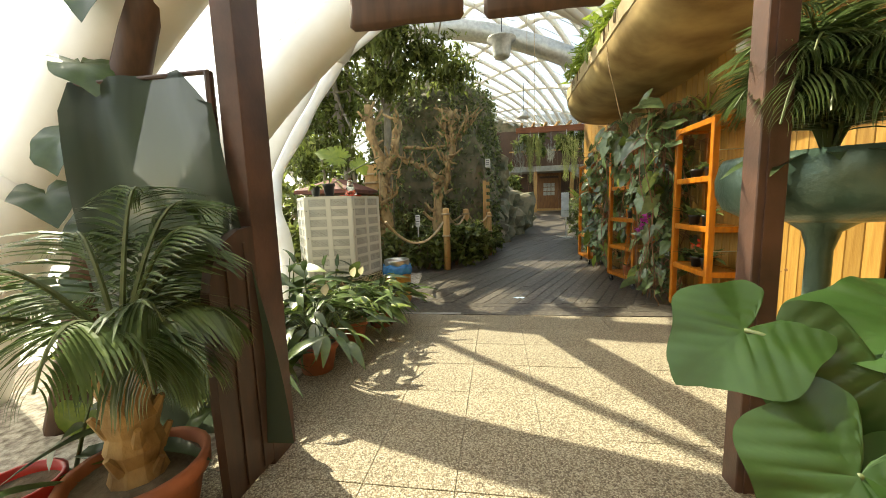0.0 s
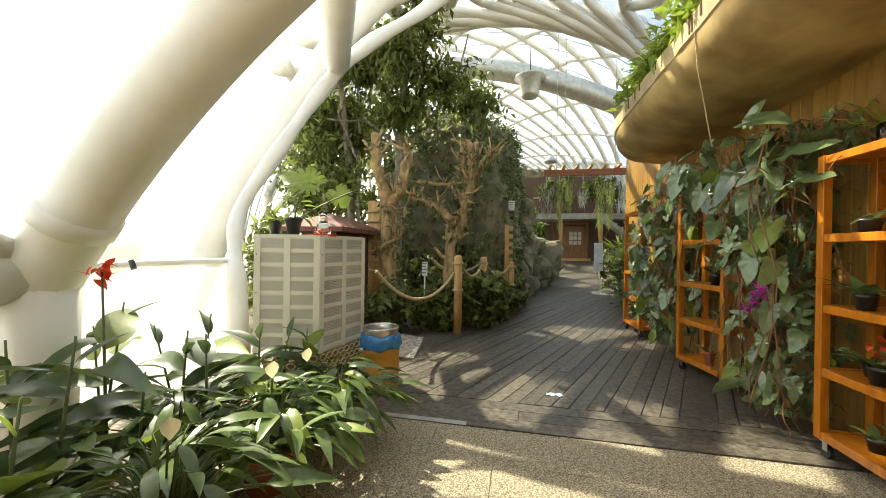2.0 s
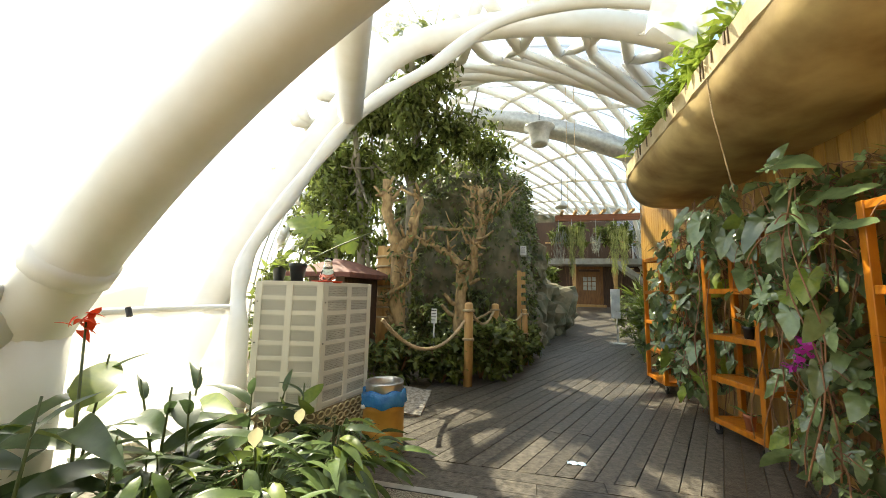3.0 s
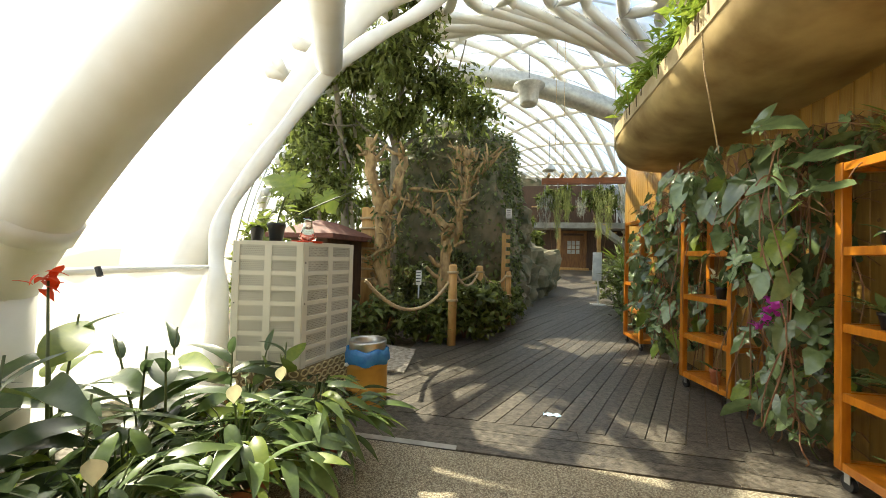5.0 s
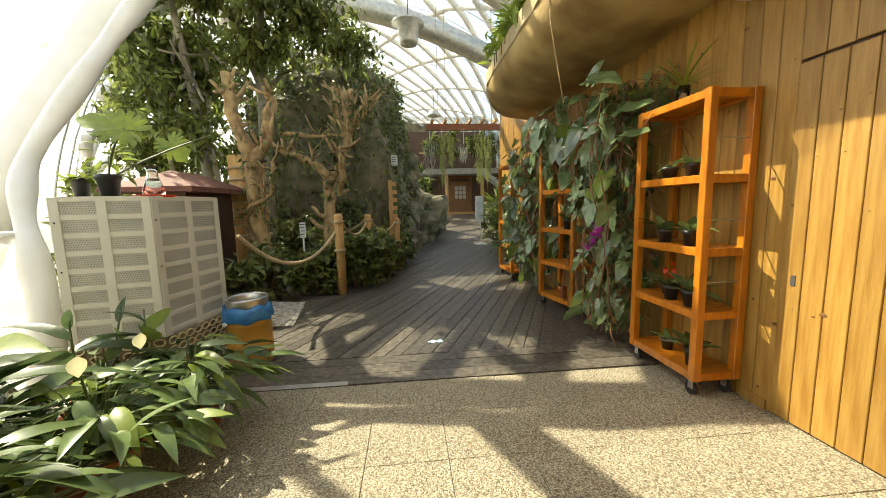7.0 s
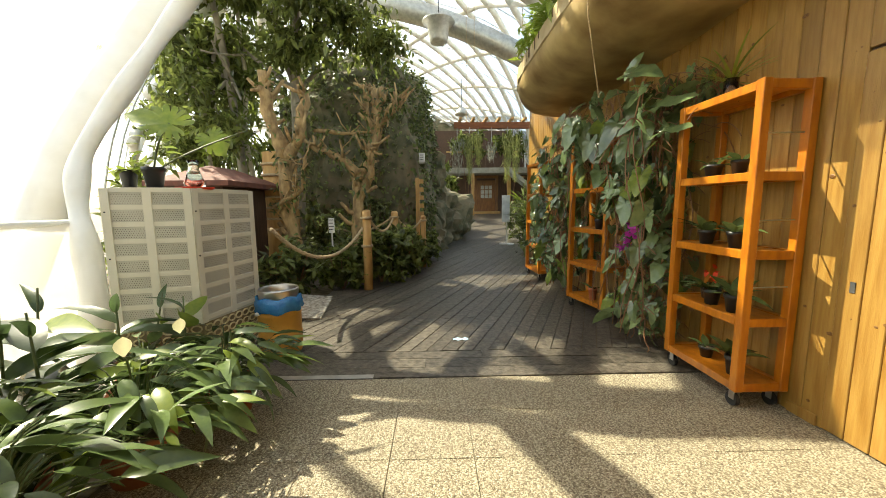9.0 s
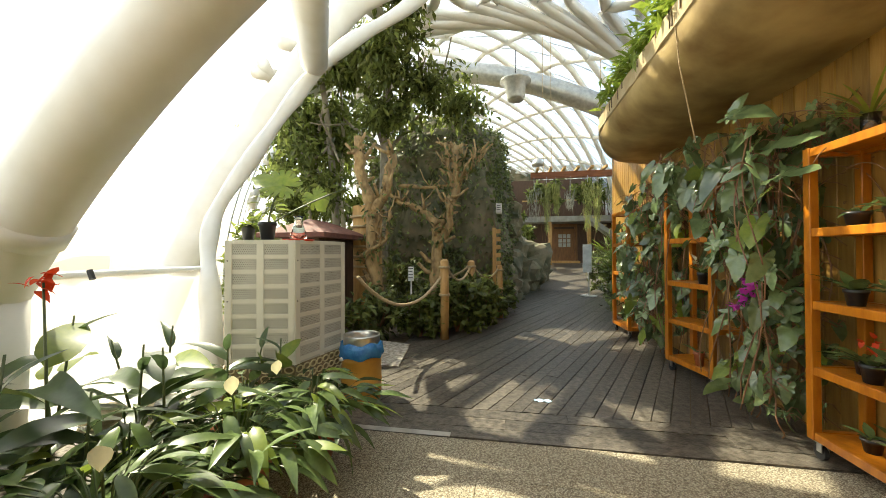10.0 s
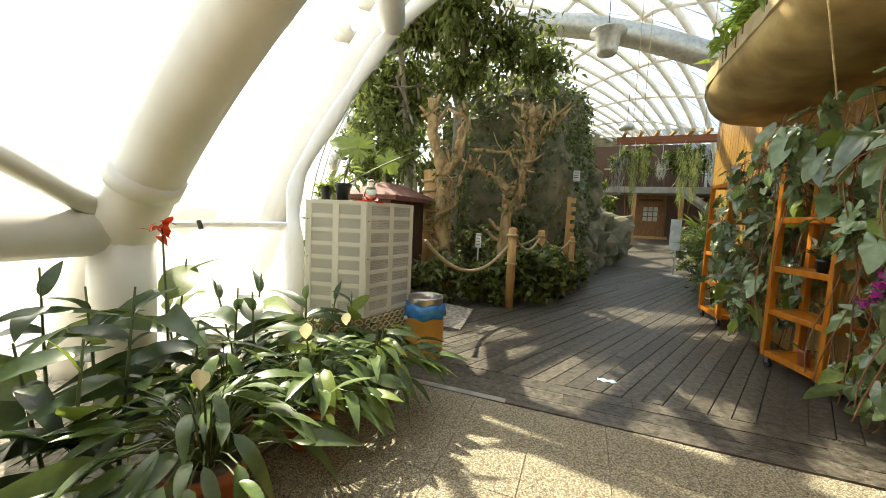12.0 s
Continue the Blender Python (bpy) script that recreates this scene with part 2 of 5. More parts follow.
def sweep(bm, pts, radii, seg=8, cap=True):
    """A tube along points with a radius at each."""
    pts = [Vector(p) for p in pts]
    if not hasattr(radii, "__len__"):
        radii = [radii] * len(pts)
    rings, side = [], None
    for i, p in enumerate(pts):
        d = (pts[min(i + 1, len(pts) - 1)] - pts[max(i - 1, 0)]).normalized()
        if side is None:
            side = d.orthogonal().normalized()
        else:
            side = (side - d * side.dot(d)).normalized()
        up = d.cross(side)
        rings.append([bm.verts.new(p + (side * math.cos(a) + up * math.sin(a)) * radii[i])
                      for a in (2 * math.pi * k / seg for k in range(seg))])
    for a, b in zip(rings, rings[1:]):
        for k in range(seg):
            bm.faces.new((a[k], a[(k + 1) % seg], b[(k + 1) % seg], b[k]))
    if cap:
        bm.faces.new(rings[0][::-1])
        bm.faces.new(rings[-1])


def swept(pts, radii, seg=8):
    bm = bmesh.new()
    sweep(bm, pts, radii, seg)
    return bm


def lathe(bm, prof, c, seg=24):
    """A turned body from (radius, z) pairs round the point c."""
    rings = [[bm.verts.new((c[0] + max(r, 1e-4) * math.cos(a), c[1] + max(r, 1e-4) * math.sin(a), c[2] + z))
              for a in (2 * math.pi * k / seg for k in range(seg))] for r, z in prof]
    for a, b in zip(rings, rings[1:]):
        for k in range(seg):
            bm.faces.new((a[k], a[(k + 1) % seg], b[(k + 1) % seg], b[k]))


def lathed(prof, c, seg=24):
    bm = bmesh.new()
    lathe(bm, prof, c, seg)
    return bm


def bezier(p0, p1, p2, n=8):
    p0, p1, p2 = Vector(p0), Vector(p1), Vector(p2)
    return [(1 - t) ** 2 * p0 + 2 * t * (1 - t) * p1 + t * t * p2 for t in (i / n for i in range(n + 1))]


def sag(p0, p1, drop, n=10):
    p0, p1 = Vector(p0), Vector(p1)
    return [p0.lerp(p1, i / n) - Vector((0, 0, drop * 4 * (i / n) * (1 - i / n))) for i in range(n + 1)]


WIDTHS = {
    "lance": lambda t: math.sin(math.pi * min(1, t ** 0.75)) ** 0.9,
    "oval": lambda t: math.sin(math.pi * t ** 0.8) ** 0.7 if t < 0.5 else math.sin(math.pi * t ** 0.8) ** 1.05,
    "heart": lambda t: max(0.0, (1 - t) ** 0.75) * min(1, 0.62 + t * 3.2),
    "blade": lambda t: 2.72 * t ** 0.6 * (1 - t) ** 0.95 if t < 1 else 0.0,
    "strap": lambda t: min(1, t * 5) * (1 - t) ** 0.5,
}


def leaf_verts(shape, length, width, droop, fold, n=7, wave=0.0):
    """Vertices and faces of a leaf lying along +y from the origin, upper side +z."""
    f = WIDTHS[shape]
    vs, fs = [], []
    for i in range(n + 1):
        t = i / n
        w = width * 0.5 * f(t) if 0 < i < n or shape == "heart" else 0.0
        y, z = length * t, -droop * length * t * t
        back = -0.22 * length * max(0, 1 - t * 5) if shape == "heart" else 0.0
        lift = w * fold + wave * math.sin(i * 2.1) * width
        vs += [(-w, y + back, z + lift), (0, y, z), (w, y + back, z + lift - wave * math.sin(i * 1.3) * width * 0.6)]
        if i:
            a = 3 * (i - 1)
            fs += [(a, a + 1, a + 4, a + 3), (a + 1, a + 2, a + 5, a + 4)]
    return vs, fs


def leaf_meshes(shape, count, length, width, droop, fold, rng, material, wave=0.0, n=7):
    out = []
    for k in range(count):
        vs, fs = leaf_verts(shape, length, width * rng.uniform(0.85, 1.15), droop * rng.uniform(0.4, 1.6), fold * rng.uniform(0.5, 1.4), n, wave)
        me = bpy.data.meshes.new("leaf")
        me.from_pydata(vs, [], fs)
        me.materials.append(material)
        me.shade_smooth()
        out.append(me)
    return out


OUTLINES = {
    "round": ((0, 1.04), (12, 0.95), (60, 0.88), (110, 0.84), (140, 0.86), (158, 0.74), (171, 0.25), (180, 0.05)),
    "arrow": ((0, 1), (9, 0.84), (25, 0.60), (50, 0.41), (90, 0.32), (125, 0.38), (150, 0.47), (163, 0.42), (173, 0.12), (180, 0.04)),
    "heart": ((0, 1.06), (8, 0.93), (25, 0.82), (60, 0.66), (95, 0.58), (130, 0.58), (150, 0.55), (163, 0.42), (174, 0.1), (180, 0.03)),
}


def arum_bmesh(outline, length, rings=3, around=26, cup=0.12, droop=0.25, veins=5, relief=0.0, wave=0.0, slits=0.0, seed=0):
    """A lobed leaf: the stalk joins at the origin, the tip points along +y, the upper side is +z."""
    keys = OUTLINES[outline]
    rng = random.Random(seed)
    ph0 = rng.uniform(0, 6)
    bm = bmesh.new()
    mid = bm.verts.new((0, 0, 0))
    g = []
    for k in range(around + 1):
        a = -math.pi + 2 * math.pi * k / around
        deg = abs(math.degrees(a))
        for (d0, r0), (d1, r1) in zip(keys, keys[1:]):
            if d0 <= deg <= d1:
                f = (deg - d0) / (d1 - d0)
                R = length * (r0 + (r1 - r0) * (f if d0 < 9 else f * f * (3 - 2 * f)))
                break
        R *= 1 + wave * 0.25 * math.sin(a * 5 + ph0)
        if slits:
            R *= 1 - slits * max(0.0, math.sin(a * 17)) ** 3 * (0.1 < deg / 180 < 0.85)
        row = []
        for j in range(1, rings + 1):
            q = j / rings
            x, y = R * q * math.sin(a), R * q * math.cos(a)
            z = -droop * length * max(0.0, y / length) ** 2 + cup * abs(x) - 0.5 * cup * x * x / length
            rib = abs(math.sin(math.pi * veins * 0.5 * (y - 0.75 * abs(x)) / length))
            z += relief * length * (rib ** 0.6 - 1) * min(1.0, abs(x) / (0.12 * length)) * (1 - 0.5 * q)
            z += wave * length * 0.08 * q * q * math.sin(a * 7 + ph0)
            row.append(bm.verts.new((x, y, z)))
        g.append(row)
    for a, b in zip(g, g[1:]):
        bm.faces.new((mid, b[0], a[0]))
        for j in range(rings - 1):
            bm.faces.new((a[j], b[j], b[j + 1], a[j + 1]))
    for f in bm.faces:
        f.smooth = True
    return bm


def arum_meshes(outline, count, length, rng, material, **kw):
    out = []
    for k in range(count):
        bm = arum_bmesh(outline, length, cup=rng.uniform(0.05, 0.3), droop=rng.uniform(0.1, 0.45), wave=rng.uniform(0.2, 0.6), seed=k + len(outline), **kw)
        me = bpy.data.meshes.new("leaf")
        bmesh.ops.recalc_face_normals(bm, faces=bm.faces)
        bm.to_mesh(me)
        bm.free()
        me.materials.append(material)
        out.append(me)
    return out


def aim(base, way, roll=0.0):
    """The pose that lays +y along way, upper side skywards."""
    y = Vector(way).normalized()
    x = y.cross(Vector((0, 0, 1)))
    x = x.normalized() if x.length > 1e-3 else Vector((1, 0, 0))
    z = x.cross(y)
    m = Matrix((x, y, z)).transposed().to_4x4()
    return Matrix.Translation(base) @ m @ Matrix.Rotation(roll, 4, "Y")


def face(base, way, toward):
    """The pose that lays +y along way with the upper side turned to the direction toward."""
    y = Vector(way).normalized()
    z = Vector(toward)
    z = (z - y * z.dot(y)).normalized()
    return Matrix.Translation(base) @ Matrix((y.cross(z), y, z)).transposed().to_4x4()


def scatter(name, places, shape, size, material, parent=None, label="", width=0.5, droop=0.2, fold=0.3, n=3, rng=None):
    """Many small leaves as one mesh: places are (base, way)."""
    rng = rng or random.Random(5)
    vs, fs = leaf_verts(shape, 1.0, width, droop, fold, n)
    V = np.array(vs)
    allv, allf = [], []
    for i, (p, way) in enumerate(places):
        s = size * rng.uniform(0.6, 1.3)
        m = np.array(aim(p, way, rng.uniform(-0.8, 0.8)))
        allv.append((V * s) @ m[:3, :3].T + m[:3, 3])
        allf += [tuple(j + i * len(vs) for j in f) for f in fs]
    me = bpy.data.meshes.new(name)
    me.from_pydata(np.concatenate(allv).tolist(), [], allf)
    return link(name, me, material, parent, label)


def rvec(rng, up=0.0):
    while True:
        v = Vector((rng.uniform(-1, 1), rng.uniform(-1, 1), rng.uniform(-1, 1)))
        if 0.05 < v.length < 1:
            v = v.normalized()
            v.z += up
            return v.normalized()


# ---- ground and floor ----
bm = bmesh.new()
bmesh.ops.create_grid(bm, x_segments=40, y_segments=40, size=400)
for v in bm.verts:
    v.co.z = -0.06
structure("ground", bm, SOIL, "dark soil ground under the planted beds")
structure("floor_gravel_bed", boxed(-3.6, -1.46, -4, 6.4, -0.05, -0.016, bevel=0), GRAVEL, "pale pebble bed along the glazed edge")
DECK_Y = 3.94
structure("floor", boxed(-1.45, 2.46, -4, DECK_Y, -0.055, -0.012, bevel=0), JOINT, "sandy bedding between the pavers")
structure("deck_base", boxed(-1.45, 3.6, DECK_Y + 0.01, 15, -0.055, -0.03, bevel=0), JOINT, "dark bearers under the boardwalk")

# ---- walls ----
WALL_X = 2.46
wall_e = structure("wall_east", boxed(WALL_X + 0.022, WALL_X + 0.18, -4, 10.0, -0.05, 3.95, bevel=0), DARKWOOD, "pine-clad wall of upright varnished boards")
structure("wall_south", boxed(-3.9, WALL_X + 0.18, -4.2, -4.0, -0.05, 4.4, bevel=0), PINE, "plain pine wall behind the entrance")
structure("wall_end", boxed(-12, 8, 36, 36.3, -0.05, 9.5, bevel=0), ROCK, "far end wall of the hall")

# ---- shell of arched tubes ----
def ring_at(y):
    """Centre x, centre z and radius of the arch at y."""
    keys = [(-6, 3.2, -3.2, 7.55), (2.92, 3.2, -3.2, 7.55), (4.95, 0.19, 0.53, 4.75), (6.0, 0.1, 0.5, 5.45), (7, 0.0, 0.5, 5.8), (8, -0.1, 0.5, 5.8), (10.5, -0.6, 0.5, 7.0), (13, -1.2, 0.5, 8.2), (15.5, -1.5, 0.5, 8.8), (40, -1.5, 0.5, 8.8)]
    for a, b in zip(keys, keys[1:]):
        if y <= b[0]:
            s = (y - a[0]) / (b[0] - a[0])
            return [a[i] + (b[i] - a[i]) * s for i in (1, 2, 3)]
    return keys[-1][1:]


def shell(y, s, off=0.0):
    """A point of the vault: s runs from the west foot (0) over the top to the east edge (1)."""
    cx, cz, r = ring_at(y)
    a0 = math.asin(-cz / r) if abs(cz) < r else 0.0
    a1 = math.acos(max(-0.98, min(1, (cx - 2.66) / r))) if y < 9.6 else math.pi - a0
    ang = a0 + (a1 - a0) * s
    return Vector((cx - (r + off) * math.cos(ang), y, cz + (r + off) * math.sin(ang)))


ARCH_Y = [-3.6, -2.3, -1.0, 0.3, 1.6, 2.92]
for y in ARCH_Y:
    arch = empty("roof_arch", (0, y, 0), label="white painted curved steel tube arch", category="arch", group="roof arches", kind="structure")
    part("tube", swept([shell(y, k / 36) for k in range(37)], 0.21, 14), WHITE, arch, smooth=True)
    part("collar", swept([shell(y, 0.22), shell(y, 0.235)], 0.23, 14), WHITE, arch, smooth=True)


def smooth_path(pts, n=5):
    """A Catmull-Rom curve through the points."""
    pts = [Vector(p) for p in pts]
    ext = [2 * pts[0] - pts[1]] + pts + [2 * pts[-1] - pts[-2]]
    out = []
    for a, b, c, d in zip(ext, ext[1:], ext[2:], ext[3:]):
        for k in range(n):
            t = k / n
            out.append(0.5 * (2 * b + (c - a) * t + (2 * a - 5 * b + 4 * c - d) * t * t + (3 * b - a - 3 * c + d) * t ** 3))
    return out + [pts[-1]]


# leaning portal: a thick tube and the fabric-wrapped edge in front of it
PORTAL = [(-4.3, 4.9, -0.05), (-4.1, 5.15, 0.85), (-3.82, 5.42, 1.95), (-3.38, 5.75, 3.0), (-2.9, 6.04, 3.99), (-2.55, 6.22, 4.6), (-2.05, 6.42, 5.25), (-1.3, 6.6, 5.6), (-0.2, 6.75, 5.75), (1.2, 6.85, 5.6), (2.6, 6.9, 5.1)]
BAND = [(-2.78, 4.36, -0.02), (-2.82, 4.45, 0.55), (-2.98, 4.6, 1.02), (-3.13, 4.74, 1.45), (-3.15, 4.9, 1.9), (-2.84, 5.12, 2.58), (-2.54, 5.32, 3.2), (-2.22, 5.47, 3.7), (-1.8, 5.57, 4.08), (-1.2, 5.72, 4.48), (-0.42, 5.95, 5.15), (0.7, 6.2, 5.5), (2.0, 6.3, 5.3)]
portal = empty("roof_portal", (-4.7, 4.9, 0), label="leaning white steel tube portal with a fabric-wrapped edge", category="arch", kind="structure")
part("tube", swept(smooth_path(PORTAL), 0.2, 16), WHITE, portal, smooth=True)
band_pts = smooth_path(BAND, 6)
part("fabric_edge", swept(band_pts, [0.085 + 0.012 * math.sin(i * 0.7) + 0.05 * max(0, 1 - i / 14) for i in range(len(band_pts))], 12), WHITE, portal, "white fabric wrapped and tied round the edge", smooth=True)
# diagonal lattice of the hall roof
lattice = empty("roof_lattice", (0, 20, 8), label="white painted diagonal steel tube lattice of the hall roof", category="lattice", kind="structure")
for start, slope, count, step, r in ((-29.0, 0.028, 33, 1.95, 0.115), (6.3, -0.021, 17, 0.098, 0.11)):
    for k in range(count):
        pts = []
        for i in range(61):
            y = 6.7 + 29.3 * i / 60
            u = slope * (y - start - step * k) if slope > 0 else 1.6 - step * k + slope * (y - start)
            if 0.0 <= u <= 1.0 and (u > 0.395 or y > 10.5):
                pts.append(shell(y, u))
        if len(pts) > 2:
            part("tube", swept(pts, r, 8), WHITE, lattice, smooth=True)

edge = empty("edge_beam", (-3.0, 1.6, 1.16), label="white steel edge beam joining the arch feet", category="beam", kind="structure")
part("tube", swept([(-3.02, -3.6, 1.12), (-2.98, 2.92, 1.16)], 0.17, 12), WHITE, edge, smooth=True)
part("tube", swept([(-2.97, 2.92, 1.16), (-3.0, 2.92, -0.03)], 0.2, 14), WHITE, edge, smooth=True)
part("tube", swept([(-2.24, 5.4, 3.75), (-0.9, 2.92, 3.37)], 0.165, 14), WHITE, edge, smooth=True)
# free-floating strut, added only to cast the thin diagonal shadow on the pavers
part("shadow_strut", swept([(-4.75, 6.3, 4.5), (-4.08, 5.68, 4.5), (-3.04, 4.74, 4.5), (-2.1, 3.9, 4.5)], 0.06, 8), WHITE, edge, "added strut outside the film that casts a thin floor shadow", smooth=True)
part("tube", swept([(-2.95, 2.86, 1.25), (-2.55, 1.62, 1.95)], 0.07, 12), WHITE, edge, smooth=True)


def skin(name, y0, y1, ny, off, material, label, s0=0.0, s1=1.0, ns=40):
    bm = bmesh.new()
    g = [[bm.verts.new(shell(y0 + (y1 - y0) * i / ny, s0 + (s1 - s0) * k / ns, off)) for k in range(ns + 1)] for i in range(ny + 1)]
    for a, b in zip(g, g[1:]):
        for k in range(ns):
            bm.faces.new((a[k], a[k + 1], b[k + 1], b[k]))
    return structure(name, bm, material, label, True)


skin("roof_film_north", 4.95, 36.2, 60, 0.24, FILM, "clear plastic film skin over the tube roof")
skin("roof_film_south", -4.0, 4.95, 24, 0.26, FILM, "clear film skin over the entrance", 0.13)
skin("wall_skirt", -4.0, 2.9, 24, 0.22, FABRIC, "white fabric skirt at the foot of the arches", 0.0, 0.13, 6)

# fabric panel between the last arch and the leaning portal
bm = bmesh.new()
g = []
for j in range(19):
    z = -0.04 + 1.24 * j / 18
    e = min(band_pts, key=lambda p: abs(p.z - z))
    row = []
    for i in range(25):
        q = i / 24
        p = Vector((-3.02, 2.95, z)).lerp(Vector((e.x - 0.05, e.y, z)), q)
        fold = 0.035 * math.sin(q * 21 + 1.7 * math.sin(z * 2.2)) + 0.02 * math.sin(q * 47 + z * 5)
        p.x -= 0.16 * math.sin(math.pi * q) - fold * (1 - 0.5 * z)
        row.append(bm.verts.new(p))
    g.append(row)
for a, b in zip(g, g[1:]):
    for k in range(24):
        bm.faces.new((a[k], a[k + 1], b[k + 1], b[k]))
structure("wall_fabric", bm, FABRIC, "creased white fabric hung between the arch and the portal", True)
hem = empty("fabric_hem", (-3.1, 3.8, 1.2), label="white hemmed seam along the fabric wall", category="trim", kind="structure")
part("hem", swept([Vector((-3.02, 2.95, 1.2)).lerp(Vector((-3.1, 4.66, 1.2)), i / 12) - Vector((0.16 * math.sin(math.pi * i / 12), 0, 0)) for i in range(13)], 0.03, 8), WHITE, hem, smooth=True)
part("toggle", swept([(-3.0, 3.5, 1.24), (-2.97, 3.5, 1.17)], 0.02, 8), RUBBER, hem, "dark toggle on the seam")

# glazing bars of the film
bars = empty("glazing_bars", (0, 15, 0), label="thin dark glazing bars under the film", category="bar", kind="structure")
for y in [9.2 + 1.25 * k for k in range(20)]:
    part("bar", swept([shell(y, k / 30, 0.2) for k in range(31)], 0.02, 4), STEEL, bars)

# ---- duct along one arch ----
duct = empty("air_duct", (0, 14, 7), label="silver ventilation duct with drop outlet, hung under the roof", category="duct")
part("pipe", swept(bezier((-5.5, 14.2, 7.6), (-1.0, 14.2, 9.4), (7.0, 14.2, 4.2), 30), 0.36, 18), STEEL, duct, smooth=True)
p = Vector((-2.0, 14.2, 8.05))
part("outlet", lathed([(0.0, -0.2), (0.26, -0.2), (0.26, -1.15), (0.24, -1.15), (0.24, -0.3)], p, 18), STEEL, duct, smooth=True)
lamp = empty("hanging_fan", (0.4, 13.6, 7.0), label="grey funnel-shaped fan hanging on a cable", category="fan")
part("funnel", lathed([(0.0, 0.0), (0.26, 0.0), (0.30, 0.08), (0.36, 0.55), (0.52, 0.62), (0.52, 0.66), (0.0, 0.66)], (0.4, 13.6, 6.5), 24), STEEL, lamp, smooth=True)
part("cable", swept([(0.4, 13.6, 7.0), (0.4, 13.6, 8.2)], 0.015, 6), RUBBER, lamp)
lamp2 = empty("hanging_lamp", (1.6, 19, 6.0), label="small dark hanging hall lamp", category="lamp")
part("shade", lathed([(0.0, 0.35), (0.12, 0.33), (0.3, 0.1), (0.32, 0.0), (0.0, 0.02)], (1.55, 19, 5.55), 16), STEEL, lamp2, smooth=True)
part("cable", swept([(1.55, 19, 5.88), (1.55, 19, 7.2)], 0.015, 6), RUBBER, lamp2)

# ---- moulded balcony over the shelves ----
def balcony():
    t = empty("balcony", (2.1, 4, 3.0), label="tan moulded balcony with a rounded hull-like underside", category="balcony", kind="structure")
    hull, rim = bmesh.new(), bmesh.new()
    rows, caps = [], []
    for k in range(73):
        y = -3.9 + 11.95 * k / 72
        close = max(0.0, (y - 6.3) / 1.75)
        s = math.sqrt(max(0.0, 1 - close * close)) if close > 0 else 1.0
        x0 = 1.42 + (1 - s) * 0.85
        wob = 0.014 * math.sin(y * 2.3) + 0.009 * math.sin(y * 5.1)
        sec = []
        for j in range(15):
            u = (j / 14) ** 1.8
            crease = 0.012 * math.sin(u * 9 + y * 1.3)
            sec.append(hull.verts.new((x0 + (2.478 - x0) * u, y, 3.11 - 0.37 * (0.35 + 0.65 * s) * math.sqrt(1 - (1 - u) ** 4) + wob * u + crease * u)))
        rows.append(sec)
        lip = 0.006 * math.sin(y * 11) + 0.006 * math.sin(y * 23)
        caps.append([rim.verts.new(c) for c in ((x0 + 0.03, y, 3.085), (x0 - 0.015 + lip, y, 3.11), (x0 - 0.02 + lip, y, 3.27), (x0 + 0.01, y, 3.295), (x0 + 0.12, y, 3.29), (2.478, y, 3.27))])
    for bm, g in ((hull, rows), (rim, caps)):
        for a, b in zip(g, g[1:]):
            for k in range(len(a) - 1):
                bm.faces.new((a[k], a[k + 1], b[k + 1], b[k]))
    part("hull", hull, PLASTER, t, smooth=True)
    # rim in a paler tan than the hull
    part("rim", rim, PLASTER_PALE, t, "paler upper rim", smooth=False)
    rng = random.Random(8)
    for k in range(26):
        y = rng.uniform(2.5, 6.2)
        w = rng.uniform(0.008, 0.025)
        part("drip_stain", boxed(1.394, 1.4, y, y + w, 3.27 - rng.uniform(0.05, 0.15), 3.275, bevel=0), STAIN, t, "dark drip mark on the rim")


balcony()

# ---- rolling shelves ----
def shelf_cart(name, label):
    """Five-tier open trolley, 0.72 wide along y, 0.35 deep along x, front at x=0."""
    t = empty(name, (0, 0, 0), label=label, category="shelf", group="rolling shelves")
    W, D, H0, H1, P = 0.72, 0.35, 0.12, 2.05, 0.055
    for x in (0, D - P):
        for y in (0, W - P):
            part("post", boxed(x, x + P, y, y + P, H0, H1), ORANGE, t)
    for z in (H0, 0.55, 0.98, 1.46, H1 - 0.06):
        part("rail", boxed(0.006, P - 0.006, P, W - P, z, z + 0.055), ORANGE, t)
        part("rail", boxed(D - P + 0.006, D - 0.006, P, W - P, z, z + 0.055), ORANGE, t)
        part("rail", boxed(P, D - P, 0.006, P - 0.006, z, z + 0.055), ORANGE, t)
        part("rail", boxed(P, D - P, W - P + 0.006, W - 0.006, z, z + 0.055), ORANGE, t)
        part("shelf_board", boxed(0.02, D - 0.02, 0.02, W - 0.02, z + 0.03, z + 0.05, bevel=0), ORANGE, t)
    for z in (0.80, 1.22, 1.74):
        part("side_rod", swept([(0.03, 0.028, z), (D - 0.03, 0.028, z + 0.005)], 0.005, 6), CHROME, t)
    for x in (0.05, D - 0.05):
        for y in (0.06, W - 0.06):
            bm = bmesh.new()
            box(bm, x - 0.03, x + 0.03, y - 0.03, y + 0.03, 0.108, 0.12)
            box(bm, x - 0.022, x - 0.016, y - 0.02, y + 0.02, 0.05, 0.11)
            box(bm, x + 0.016, x + 0.022, y - 0.02, y + 0.02, 0.05, 0.11)
            c = part("caster", bm, CHROME, t)
            part("wheel", swept([(x - 0.013, y + 0.01, 0.045), (x + 0.013, y + 0.01, 0.045)], 0.045, 16), RUBBER, c, "grey rubber wheel")
    return t


cart = shelf_cart("shelf_trolley", "orange-stained wooden shelf trolley on casters")
cart.matrix_basis = pose(2.1, 3.4, 0)
copy_thing(cart, pose(2.08, 5.2, 0, 0, 0, 12))
